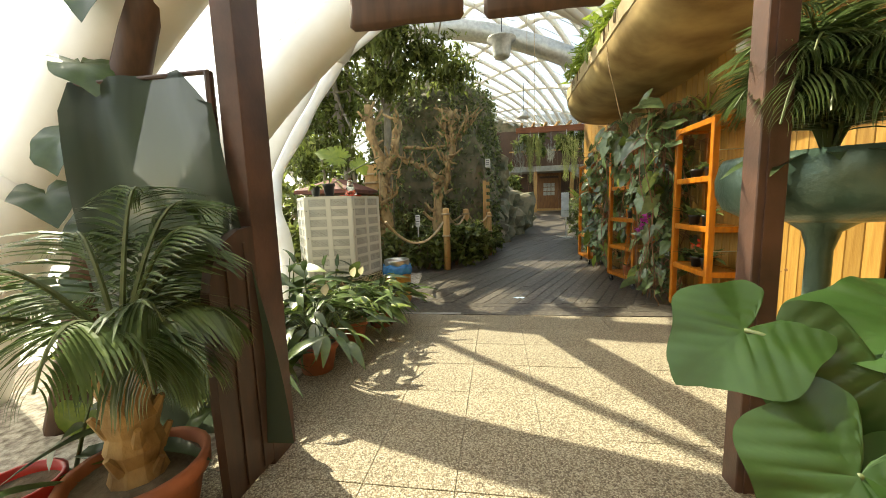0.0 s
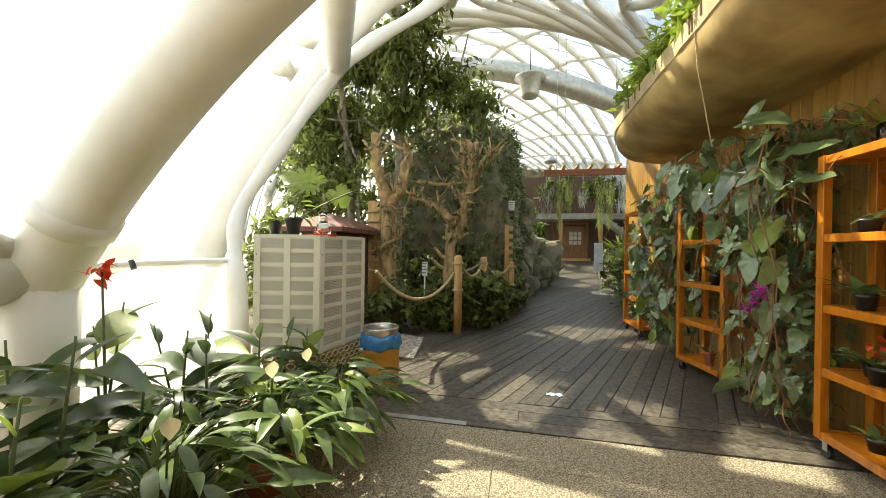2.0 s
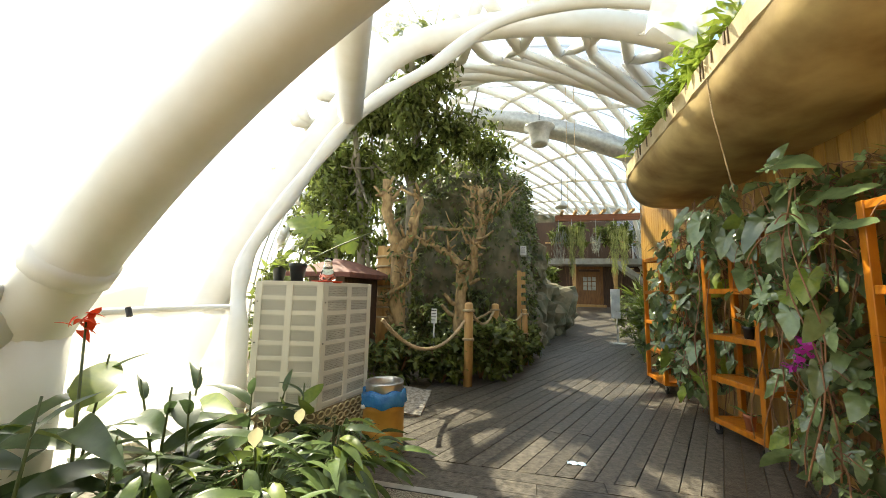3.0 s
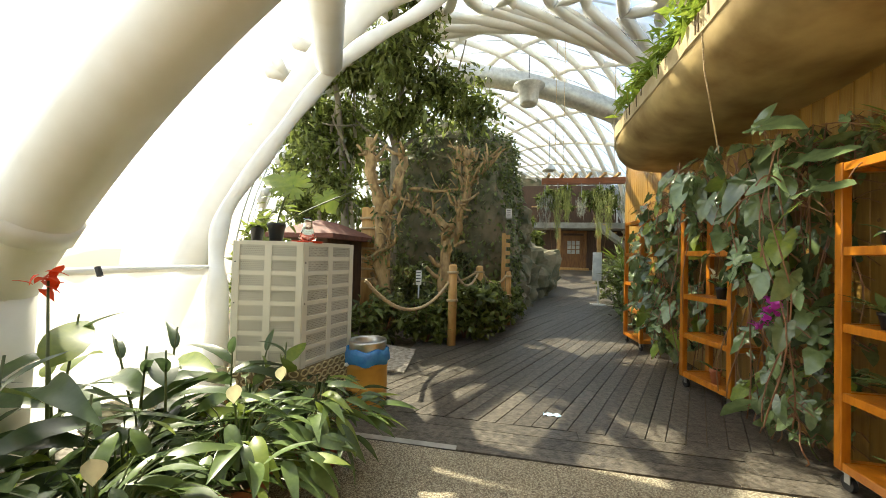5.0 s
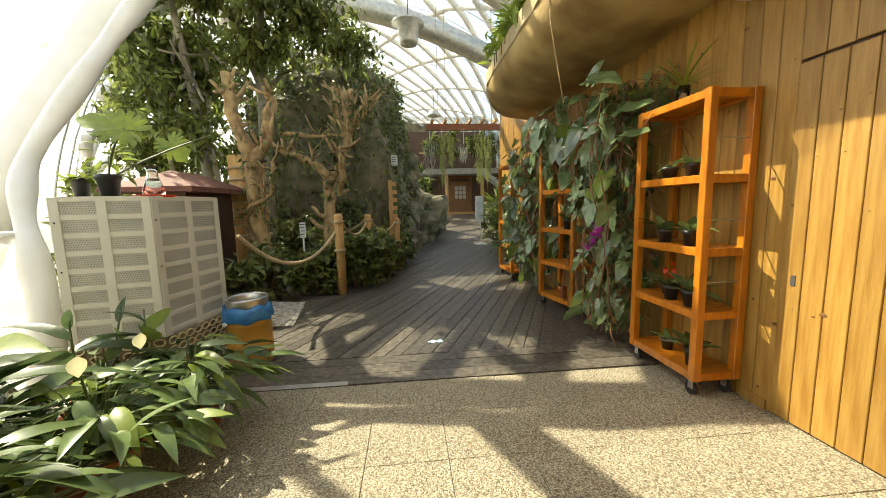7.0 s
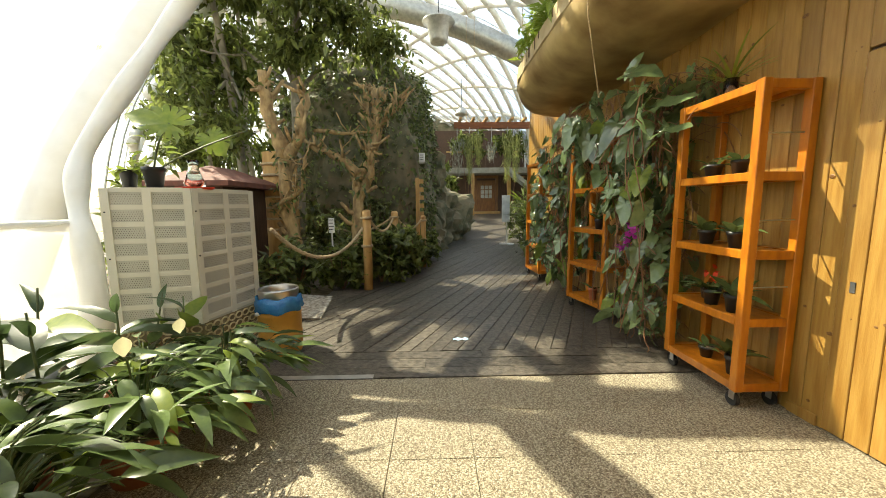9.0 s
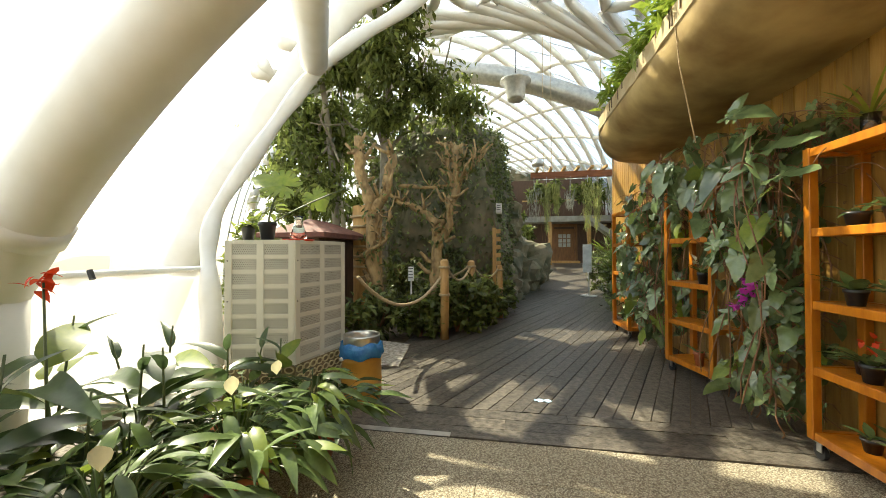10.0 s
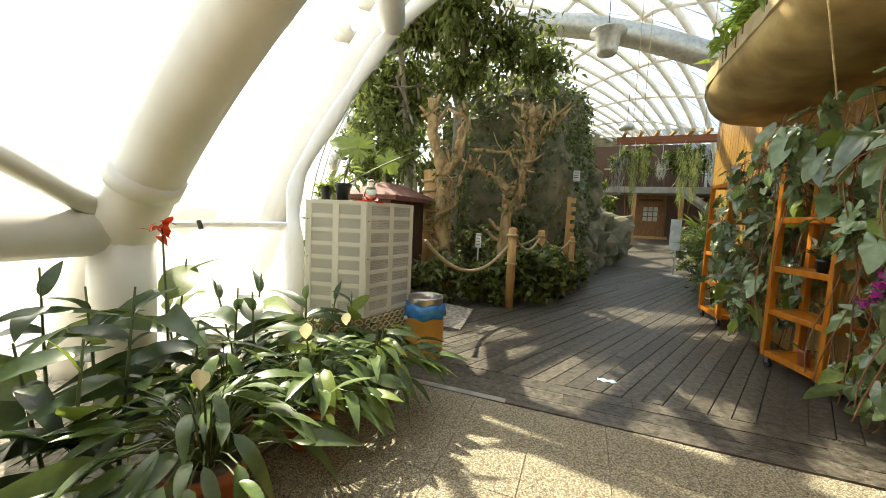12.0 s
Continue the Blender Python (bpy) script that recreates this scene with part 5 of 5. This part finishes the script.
            part("leaf_base", swept([b, b + Vector((0.05 * math.cos(a), 0.05 * math.sin(a), 0.09))], [0.028, 0.012], 6), BARK, t)
    for i, (az, el, ln, dr) in enumerate(fronds):
        a = radians(az)
        frond(t, top, (math.cos(a) * math.cos(radians(el)), math.sin(a) * math.cos(radians(el)), math.sin(radians(el))), ln, leaflet, seed * 31 + i, dr)
    return t


PX, PY = -1.33, 0.88
pm = palm("potted_palm", "potted date palm with arching feathery fronds", (PX, PY, 0.2), 0.58, [
    (20, 45, 0.62, 1.3), (75, 35, 0.75, 1.2), (-10, 62, 0.55, 1.1), (-60, 45, 0.7, 1.2), (135, 40, 0.9, 1.1), (180, 38, 0.9, 1.1), (-120, 42, 0.8, 1.1), (225, 60, 0.9, 0.9), (100, 66, 0.95, 0.7), (50, 64, 0.85, 0.8), (-30, 38, 0.55, 1.5), (160, 70, 0.9, 0.6), (0, 30, 0.45, 1.6), (70, 72, 1.1, 0.6), (110, 76, 1.15, 0.5), (35, 70, 0.95, 0.7), (85, 50, 0.95, 0.9)], 5, 0.28)
pot(pm, (PX, PY, -0.015), 0.24, 0.32)
red = empty("red_pot", (-1.75, 0.75, 0), label="glossy red plastic pot in the planted corner", category="pot")
pot(red, (-1.75, 0.75, -0.015), 0.14, 0.3, mat("red_plastic", (0.45, 0.02, 0.015), 0.35))
for i, (x, y, h) in enumerate([(-1.5, 1.05, 0.5), (-1.25, 0.45, 0.45), (-1.6, 0.45, 0.55), (-1.9, 1.0, 0.6)]):
    canna(x, y, h, 6, 300 + i)
peace_lily(-1.36, 1.62, 0.3, 0.45, 34, 61, 0)
cl = empty("climber", (-2.0, 1.5, 0.0), label="climber with large round leaves on the leaning trunk", category="plant")
for i, (x, y, z) in enumerate([(-1.93, 1.36, 2.1), (-2.12, 1.36, 1.75), (-2.25, 1.34, 1.45), (-2.05, 1.38, 1.3), (-2.3, 1.36, 0.95), (-1.8, 1.36, 2.45)]):
    leaf_at(ROUND[i % 3], aim((x, y, z), (0.5 - 0.4 * (i % 2), -0.3, -0.35), 0.2), cl, 1.1)
    part("tendril", swept(bezier((x, y, z), (x - 0.02, y + 0.08, z + 0.05), (x - 0.03, 1.46, z - 0.05), 4), 0.005, 5), STEM, cl)

GX, GY = 1.68, 1.68
gob = empty("goblet_planter", (GX, GY, 0), label="large green glazed goblet-shaped planter on a slim stem", category="planter")
part("bowl", lathed([(0.0, 1.19), (0.18, 1.19), (0.3, 1.205), (0.38, 1.25), (0.415, 1.32), (0.42, 1.4), (0.405, 1.47), (0.39, 1.5), (0.365, 1.5), (0.36, 1.45), (0.0, 1.44)], (GX, GY, 0), 48), GREENGLAZE, gob, smooth=True)
part("stem", lathed([(0.2, 0.0), (0.2, 0.03), (0.1, 0.07), (0.05, 0.2), (0.048, 1.05), (0.07, 1.14), (0.14, 1.195)], (GX, GY, 0), 24), GREENGLAZE, gob, smooth=True)
rng = random.Random(12)
palm("bamboo_palm", "feathery bamboo palm growing from the goblet planter", (GX, GY, 1.46), 0.0, [
    (rng.uniform(188, 275), rng.uniform(50, 86), rng.uniform(0.8, 1.2), rng.uniform(0.5, 1.4)) for _ in range(46)], 7, 0.26)
for i in range(9):
    a = 3.5 + i * 0.3
    leaf_at(R.choice(CANNA), aim((GX + 0.3 * math.cos(a), GY + 0.3 * math.sin(a), 1.45), (math.cos(a), math.sin(a), 0.5)), gob, 0.55)

# ---- big-leaved plant at the entrance ----
ph = empty("elephant_ear", (1.28, 0.76, 0), label="large elephant-ear plant with ribbed heart leaves in a pot", category="plant")
pot(ph, (1.28, 0.76, 0), 0.2, 0.3)
BIGLEAF = mat("leaf_elephant", (0.042, 0.09, 0.022), 0.29, col2=(0.028, 0.062, 0.014), scale=5, transl=0.2, bump=0.25, bump_scale=8)


def ear_leaf(base, way, toward, length, seed, outline="heart", cup=0.1, droop=0.35):
    bm = arum_bmesh(outline, length, 18, 110, cup, droop, 9, 0.022, 0.3, 0.0, seed)
    bm.transform(face(base, way, toward))
    o = part("leaf", bm, BIGLEAF, ph, smooth=True)
    foot = Vector((1.28, 0.76, 0.28))
    part("petiole", swept(bezier(foot, (foot.x, foot.y, Vector(base).z - 0.05), base, 8), [0.016 - 0.001 * i for i in range(9)], 7), STEM, o, smooth=True)


ear_leaf((0.88, 0.88, 0.92), (-0.8, -0.3, -0.4), (-0.25, -0.66, 0.7), 0.22, 1, "round")
ear_leaf((1.36, 0.88, 0.95), (-1, -0.05, 0.03), (0.15, -0.35, 0.92), 0.36, 2)
ear_leaf((1.14, 0.76, 0.84), (0.0, -0.35, -0.9), (-0.5, -0.8, 0.35), 0.28, 3, "round")
ear_leaf((0.98, 0.62, 0.66), (-0.5, -0.3, -0.5), (-0.3, -0.7, 0.6), 0.25, 4, "round")
ear_leaf((1.2, 0.52, 0.62), (-0.2, -0.7, -0.4), (-0.1, -0.5, 0.8), 0.28, 5, "round")
ear_leaf((1.4, 0.98, 0.8), (0.3, 0.7, 0.0), (0, -0.2, 1), 0.3, 6)

# ---- philodendron climbing over the shelves ----
def climber(label, regions, seed, tangle=26):
    rng = random.Random(seed)
    t = empty("philodendron", (2.0, regions[0][0], 0), label=label, category="plant")
    bm = bmesh.new()
    for y0, y1, z0, z1, x0, x1, n, sz in regions:
        for k in range(max(2, n // 9)):
            y = rng.uniform(y0, y1)
            xs, w = rng.uniform(x0 + 0.05, x1), rng.uniform(0, 6)
            pts = [Vector((xs + 0.04 * math.sin(w + i * 0.7), y + 0.09 * math.sin(w * 2 + i * 0.45), z0 * 0.2 + (z1 - z0 * 0.2) * i / 14)) for i in range(15)]
            sweep(bm, pts, 0.0055, 5)
        for _ in range(int(n * 1.4)):
            b = Vector((rng.uniform(x0, x1), rng.uniform(y0, y1), rng.uniform(z0, z1)))
            way = Vector((rng.gauss(-0.3, 0.35), rng.gauss(-0.15, 0.5), rng.gauss(-0.7, 0.4)))
            me = rng.choice(HEART if rng.random() < 0.88 else HEART_LIT)
            m = face(b, way, (-0.5 + rng.gauss(0, 0.6), -0.4 + rng.gauss(0, 0.6), 0.7 + rng.gauss(0, 0.5))) if rng.random() < 0.7 else aim(b, way, rng.gauss(0, 0.6))
            leaf_at(me, m, t, 0.74 * sz * rng.uniform(0.45, 1.3))
            sweep(bm, bezier(b, b + Vector((0.05, 0.02, 0.08)), b + Vector((0.14, rng.gauss(0, 0.08), -0.05)), 3), 0.004, 4, False)
        for k in range(tangle if z1 > 2.2 else 0):
            a = Vector((rng.uniform(x0, x1), rng.uniform(y0, y1), rng.uniform(z1 - 0.55, z1)))
            d = Vector((rng.gauss(0, 0.1), rng.gauss(0, 0.14), rng.gauss(0, 0.08)))
            sweep(bm, bezier(a, a + d + Vector((0, 0, 0.06)), a + 1.6 * d + Vector((0, 0, -0.15)), 6), rng.uniform(0.002, 0.005), 5, False)
    tagged(part("stem", bm, STEM_BROWN, t, "twisting brown aerial stems"), kind="stuff")
    return t


cl1 = climber("philodendron with arrow leaves climbing over the shelf trolley", [
    (4.25, 4.95, 0.25, 1.3, 1.9, 2.25, 52, 0.85), (4.22, 5.2, 1.2, 2.35, 1.82, 2.25, 78, 1.05), (5.2, 5.95, 1.75, 2.5, 1.78, 2.1, 26, 1.15), (4.2, 4.6, 0.15, 0.5, 1.95, 2.3, 18, 0.6), (4.25, 5.1, 0.3, 2.45, 2.22, 2.40, 70, 1.0), (5.9, 7.3, 0.3, 2.4, 2.2, 2.40, 70, 1.1), (3.95, 4.9, 2.12, 2.4, 2.2, 2.42, 34, 0.55)], 41)
for i, (x, y, z, w, s) in enumerate([(1.98, 4.75, 2.36, (-0.8, -0.45, -0.08), 1.1), (1.86, 4.42, 2.42, (0.3, -0.9, -0.12), 1.25), (2.02, 4.3, 2.12, (0.35, -0.85, 0.1), 1.2), (1.85, 4.6, 2.05, (-0.6, -0.2, -0.6), 1.1), (1.78, 5.5, 2.2, (-0.35, -0.1, -0.9), 1.15), (1.9, 4.5, 2.45, (0.1, -0.4, 0.75), 0.7), (2.02, 4.2, 1.9, (0.2, -0.9, 0.05), 1.0)]):
    leaf_at(HEART[i], face((x, y, z), w, (-0.4, -0.55, 0.7)), cl1, s)
    part("petiole", swept(bezier((x, y, z), (x + 0.05, y + 0.06, z + 0.04), (2.08, y + 0.12, min(z, 2.3) - 0.28), 6), 0.005, 5), STEM_BROWN, cl1)
climber("philodendron hanging over the far shelf trolley", [
    (6.2, 7.6, 0.3, 1.4, 1.80, 2.15, 62, 0.95), (6.0, 7.6, 1.3, 2.3, 1.8, 2.2, 58, 1.0), (7.6, 9.2, 0.2, 1.9, 2.12, 2.4, 50, 1.0)], 43)
rng = random.Random(5)
orc = empty("orchid", (1.95, 4.42, 1.0), label="magenta orchid spray among the arrow leaves", category="orchid")
part("stalk", swept(bezier((2.12, 4.5, 1.25), (1.95, 4.45, 1.3), (1.86, 4.42, 0.92), 8), 0.005, 5), STEM, orc)
for k in range(46):
    q = rng.random()
    c = Vector((1.88 + 0.05 * q + rng.gauss(0, 0.02), 4.43 + rng.gauss(0, 0.03) - 0.06 * q, 0.92 + 0.24 * q))
    o = leaf_at(rng.choice(ORCHID), aim(c, rvec(rng) + Vector((-0.5, -0.3, 0))), orc, rng.uniform(0.8, 1.2))
    o.name = "petal"


# ---- pots on the shelves ----
def small_pot(x, y, z, r, h, n, seed, label, material=BLACKPOT, meshes=None, s=1.0, flower=None):
    rng = random.Random(seed)
    t = empty("potted_plant", (x, y, z), label=label, category="plant", group="pots on the shelves")
    pot(t, (x, y, z), r, h, material)
    for i in range(n):
        a = i * 2.4 + rng.gauss(0, 0.2)
        leaf_at(rng.choice(meshes or SMALL), aim((x + 0.02 * math.cos(a), y + 0.02 * math.sin(a), z + h * 0.9), (math.cos(a), math.sin(a), rng.uniform(0.2, 1.6))), t, s * rng.uniform(0.7, 1.2))
    if flower:
        for i in range(9):
            o = leaf_at(rng.choice(flower), aim((x + rng.gauss(0, 0.03), y + rng.gauss(0, 0.04), z + h + rng.uniform(0.07, 0.14)), rvec(rng, 0.4)), t, 0.8)
            o.name = "petal"


T = (0.17, 0.60, 1.03, 1.51, 2.05)
small_pot(2.22, 3.56, T[0], 0.055, 0.13, 8, 1, "small foliage plant in a black ribbed pot", s=1.3)
small_pot(2.25, 3.85, T[0], 0.05, 0.08, 5, 2, "seedling in a small black pot", s=0.7)
small_pot(2.2, 3.58, T[1], 0.06, 0.12, 10, 3, "foliage plant with broad leaves in a black pot", s=1.2)
small_pot(2.2, 3.78, T[1], 0.055, 0.11, 10, 4, "red-flowered bromeliad in a black pot", s=1.1, flower=PETAL)
small_pot(2.3, 3.95, T[1], 0.05, 0.1, 9, 5, "small leafy plant in a black pot")
small_pot(2.2, 3.62, T[2], 0.05, 0.11, 8, 6, "small orchid in a dark pot", s=1.1)
small_pot(2.22, 3.9, T[2], 0.055, 0.1, 10, 7, "pale-leaved plant in a dark pot", s=1.2)
small_pot(2.22, 3.66, T[3], 0.05, 0.10, 7, 8, "small plant in a dark pot", s=0.9)
small_pot(2.2, 3.86, T[3], 0.06, 0.09, 6, 9, "low plant in a square dark pot", s=0.8)
small_pot(2.12, 5.45, T[2], 0.05, 0.12, 12, 10, "white-flowered plant in a clear pot", s=1.0, flower=SPATHE)
small_pot(2.15, 5.35, T[1], 0.05, 0.12, 8, 11, "dark-leaved plant in a black pot")
small_pot(2.1, 5.5, T[0], 0.05, 0.15, 3, 12, "cut stem in a brown pot", TERRA)
small_pot(2.1, 7.7, T[1], 0.06, 0.12, 10, 13, "leafy plant in a black pot", s=1.2)
air = empty("air_plant", (2.26, 3.84, 2.05), label="spiky air plant in a ribbed glass jar", category="plant")
part("jar", lathed([(0.0, 0.0), (0.042, 0.0), (0.045, 0.13), (0.04, 0.13), (0.038, 0.01), (0.0, 0.01)], (2.26, 3.84, 2.05), 18), GLASS, air, smooth=True)
for i in range(20):
    a = i * 2.4
    leaf_at(BLADE[i % 4], aim((2.26, 3.84, 2.15), (math.cos(a), math.sin(a), 0.25 + 0.32 * (i % 8))), air, 0.85 + 0.06 * (i % 8))

# ---- on top of the cabinet ----
cp = empty("monstera", (-2.08, 4.22, 1.476), label="monstera with a split leaf in a dark pot on the cabinet", category="plant")
pot(cp, (-2.02, 4.22, 1.476), 0.075, 0.17, BLACKPOT)


def split_leaf(base, way, toward, size, seed):
    bm = arum_bmesh("heart", size, 8, 120, 0.1, 0.2, 10, 0.01, 0.2, 0.42, seed)
    bm.transform(face(base, way, toward))
    part("leaf", bm, LEAF_LIT, cp, "large split leaf", smooth=True)


split_leaf((-1.86, 4.22, 1.98), (-0.85, -0.2, 0.3), (0.35, -0.75, 0.6), 0.29, 1)
split_leaf((-1.72, 4.5, 1.92), (0.5, -0.2, -0.5), (0.3, -0.8, 0.3), 0.2, 2)
part("stem", swept(bezier((-2.02, 4.22, 1.6), (-2.0, 4.25, 1.88), (-1.86, 4.22, 1.98), 6), 0.008, 6), STEM, cp)
part("stem", swept(bezier((-2.02, 4.22, 1.6), (-1.9, 4.3, 1.75), (-1.45, 4.6, 2.0), 6), 0.007, 6), STEM, cp)
for i in range(16):
    a = i * 2.4
    leaf_at(CANNA_LIT[i % 3], aim((-2.02 + 0.09 * math.cos(a), 4.24 + 0.06 * math.sin(a), 1.64 + 0.015 * i), (math.cos(a), math.sin(a) - 0.2, -0.25 + 0.04 * i)), cp, 0.32)
pt = empty("pothos", (-2.16, 4.18, 1.476), label="trailing pothos in a dark pot on the cabinet", category="plant")
pot(pt, (-2.2, 4.2, 1.476), 0.06, 0.15, BLACKPOT)
for i in range(18):
    a = i * 2.4
    leaf_at(HEART_LIT[i % 2], aim((-2.2 + 0.05 * math.cos(a), 4.2 + 0.05 * math.sin(a), 1.62), (math.cos(a), math.sin(a), 0.6 - 0.07 * i)), pt, 0.35)
vs = empty("glass_vase", (-1.76, 4.3, 1.476), label="fluted clear glass vase on the cabinet", category="vase")
part("body", lathed([(0.0, 0.005), (0.07, 0.005), (0.075, 0.05), (0.04, 0.15), (0.035, 0.2), (0.045, 0.23), (0.042, 0.23), (0.03, 0.19), (0.035, 0.15), (0.065, 0.05), (0.0, 0.02)], (-1.76, 4.3, 1.476), 20), GLASS, vs, smooth=True)
tray = empty("red_tray", (-1.76, 4.3, 1.476), label="small red plastic tray with pebbles under the vase", category="tray")
part("dish", lathed([(0.0, 0.001), (0.13, 0.001), (0.14, 0.02), (0.13, 0.02), (0.0, 0.004)], (-1.76, 4.3, 1.472), 20), RED, tray, smooth=True)
ext = empty("fire_extinguisher", (-3.38, 6.0, 0), label="red extinguisher on a low bracket near the hut", category="extinguisher")
part("cylinder", lathed([(0.0, 0.0), (0.07, 0.0), (0.075, 0.02), (0.075, 0.5), (0.03, 0.58), (0.03, 0.62), (0.0, 0.62)], (-3.38, 6.0, 0.4), 20), RED, ext, smooth=True)
part("bracket", boxed(-3.46, -3.3, 5.95, 6.05, -0.016, 0.4), CREAM, ext)

# ---- boards of the east wall ----
DOOR_Y0, DOOR_Y1, DOOR_Z = 2.24, 3.2, 2.11
rng = random.Random(3)
door = empty("door_1", (WALL_X, 2.7, 0), label="closed plank door flush with the pine wall", category="door", kind="structure")
board_cache = {}


def piece(name, me, m, parent):
    ob = new(name, me)
    ob.parent = parent
    if parent.type == "EMPTY":
        ob.matrix_parent_inverse = Matrix.Translation(-parent.location)
    ob.matrix_basis = m
    return ob


def board_mesh(w, h, t, material):
    key = (round(w, 4), round(h, 4), round(t, 4), material.name)
    if key not in board_cache:
        bm = boxed(0, t, 0, w, 0, h, bevel=0.0035)
        me = bpy.data.meshes.new("board")
        bm.to_mesh(me)
        bm.free()
        me.materials.append(material)
        board_cache[key] = me
    return board_cache[key]


PITCH = 0.126
y = -3.98
while y < 9.95:
    over = DOOR_Y0 - 0.001 < y + PITCH / 2 < DOOR_Y1
    if over:
        piece("board", board_mesh(PITCH - 0.004, 3.68 - DOOR_Z - 0.012, 0.022, PINE), pose(WALL_X - 0.002, y, DOOR_Z + 0.012), wall_e)
    else:
        piece("board", board_mesh(PITCH - 0.004, 3.68, 0.022, PINE), pose(WALL_X + rng.uniform(-0.002, 0.001), y, 0.0), wall_e)
    y += PITCH
n = 8
w = (DOOR_Y1 - DOOR_Y0) / n
for k in range(n):
    piece("board", board_mesh(w - 0.005, DOOR_Z - 0.02, 0.03, PINE), pose(WALL_X - 0.012, DOOR_Y0 + k * w, 0.012), door)
part("keyhole", boxed(WALL_X - 0.016, WALL_X - 0.011, 3.11, 3.135, 0.84, 0.90, bevel=0), INK, door)
part("baseboard", boxed(WALL_X - 0.016, WALL_X - 0.004, 3.22, 3.4, 0.0, 0.07), PINE, wall_e)
kn = bpy.data.meshes.new("knot")
bm = lathed([(0.0, 0.0015), (0.55, 0.0015), (0.8, 0.001), (1.0, 0.0)], (0, 0, 0), 12)
bm.to_mesh(kn)
bm.free()
kn.materials.append(PINE_DARK)
for k in range(70):
    y, z = rng.uniform(1.2, 5.0), rng.uniform(0.1, 2.6)
    front = WALL_X - (0.0125 if DOOR_Y0 < y < DOOR_Y1 and z < DOOR_Z else 0.0032)
    s = rng.choice((0.003, 0.004, 0.005, 0.008, 0.013))
    piece("knot", kn, pose(front, y, z, 0, -90, 0) @ Matrix.Diagonal((s * rng.uniform(0.8, 1.2), s * rng.uniform(1.2, 2.0), 1, 1)), wall_e)

# ---- pavers ----
floor_ob = bpy.data.objects["floor"]
PV = 0.45
pm_mesh = bpy.data.meshes.new("paver")
bm = boxed(0, PV - 0.003, 0, PV - 0.003, -0.03, 0.0, bevel=0.002)
bm.to_mesh(pm_mesh)
bm.free()
pm_mesh.materials.append(AGG)
x = -1.41
for i in range(9):
    for j in range(16):
        yy = DECK_Y - 0.012 - PV * (j + 1)
        if x + PV * i + PV < WALL_X + 0.2:
            piece("paver", pm_mesh, pose(x + PV * i, yy + rng.uniform(-0.001, 0.001), rng.uniform(-0.0015, 0.0015)), floor_ob)

# ---- deck ----
deck = bpy.data.objects["deck_base"]


def clip(poly, nx, ny, d):
    """The part of a convex polygon where nx*x + ny*y <= d."""
    out = []
    for a, b in zip(poly, poly[1:] + poly[:1]):
        fa, fb = nx * a[0] + ny * a[1] - d, nx * b[0] + ny * b[1] - d
        if fa <= 0:
            out.append(a)
        if fa * fb < 0:
            s = fa / (fa - fb)
            out.append((a[0] + (b[0] - a[0]) * s, a[1] + (b[1] - a[1]) * s))
    return out


def plank(poly, z1, parent):
    bm = bmesh.new()
    top = [bm.verts.new((p[0], p[1], z1)) for p in poly]
    low = [bm.verts.new((p[0], p[1], -0.028)) for p in poly]
    bm.faces.new(top)
    for k in range(len(poly)):
        bm.faces.new((top[k], low[k], low[(k + 1) % len(poly)], top[(k + 1) % len(poly)]))
    me = bpy.data.meshes.new("plank")
    bmesh.ops.recalc_face_normals(bm, faces=bm.faces)
    bm.to_mesh(me)
    bm.free()
    me.materials.append(DECK)
    return piece("plank", me, Matrix(), parent)


for k, (y0, y1) in enumerate(((3.95, 4.115), (4.12, 4.285), (4.29, 4.44))):
    for x0, x1 in ((-1.43, -0.4 + 0.5 * k), (-0.397 + 0.5 * k, 1.5 + 0.2 * k), (1.503 + 0.2 * k, 2.45)):
        plank([(x0, y0), (x1, y0), (x1, y1), (x0, y1)], rng.uniform(-0.002, 0.002), deck)
strip = part("edge_strip", boxed(-1.42, -0.3, 3.93, 3.99, 0.002, 0.007, bevel=0.002), STEEL, deck, "worn grey metal edge strip")
tx, ty = math.sin(radians(24)), math.cos(radians(24))
nx, ny = ty, -tx
PW = 0.132
for k in range(-60, 60):
    d0 = k * PW
    for seg in range(-1, 7):
        s0 = 2.6 * seg + 2.2 + (k * 1.37) % 2.6
        s1 = s0 + 2.6
        quad = []
        for d, s in ((d0, s0), (d0 + PW - 0.008, s0), (d0 + PW - 0.008, s1 - 0.004), (d0, s1 - 0.004)):
            quad.append((nx * d + tx * s, ny * d + ty * s))
        for c in ((-1, 0, 1.43), (0, -1, -4.446), (0, 1, 14.9)):
            quad = clip(quad, *c)
            if len(quad) < 3:
                break
        else:
            for c in ((1, -0.21 if quad[0][1] > 10 else 0, 2.45 if quad[0][1] < 10 else 0.4),):
                quad = clip(quad, *c)
        if len(quad) >= 3:
            plank(quad, rng.uniform(-0.003, 0.003), deck)
litter = empty("blue_scrap", (0.35, 4.6, 0.0), label="crumpled pale blue paper scrap on the boardwalk", category="litter")
bm = bmesh.new()
g = [[bm.verts.new((0.36 + 0.022 * i, 4.68 + 0.02 * j, 0.008 + 0.006 * math.sin(i * 2 + j))) for i in range(8)] for j in range(4)]
for a, b in zip(g, g[1:]):
    for k in range(7):
        bm.faces.new((a[k], a[k + 1], b[k + 1], b[k]))
part("scrap", bm, mat("pale_blue_paper", (0.45, 0.62, 0.8), 0.6), litter)
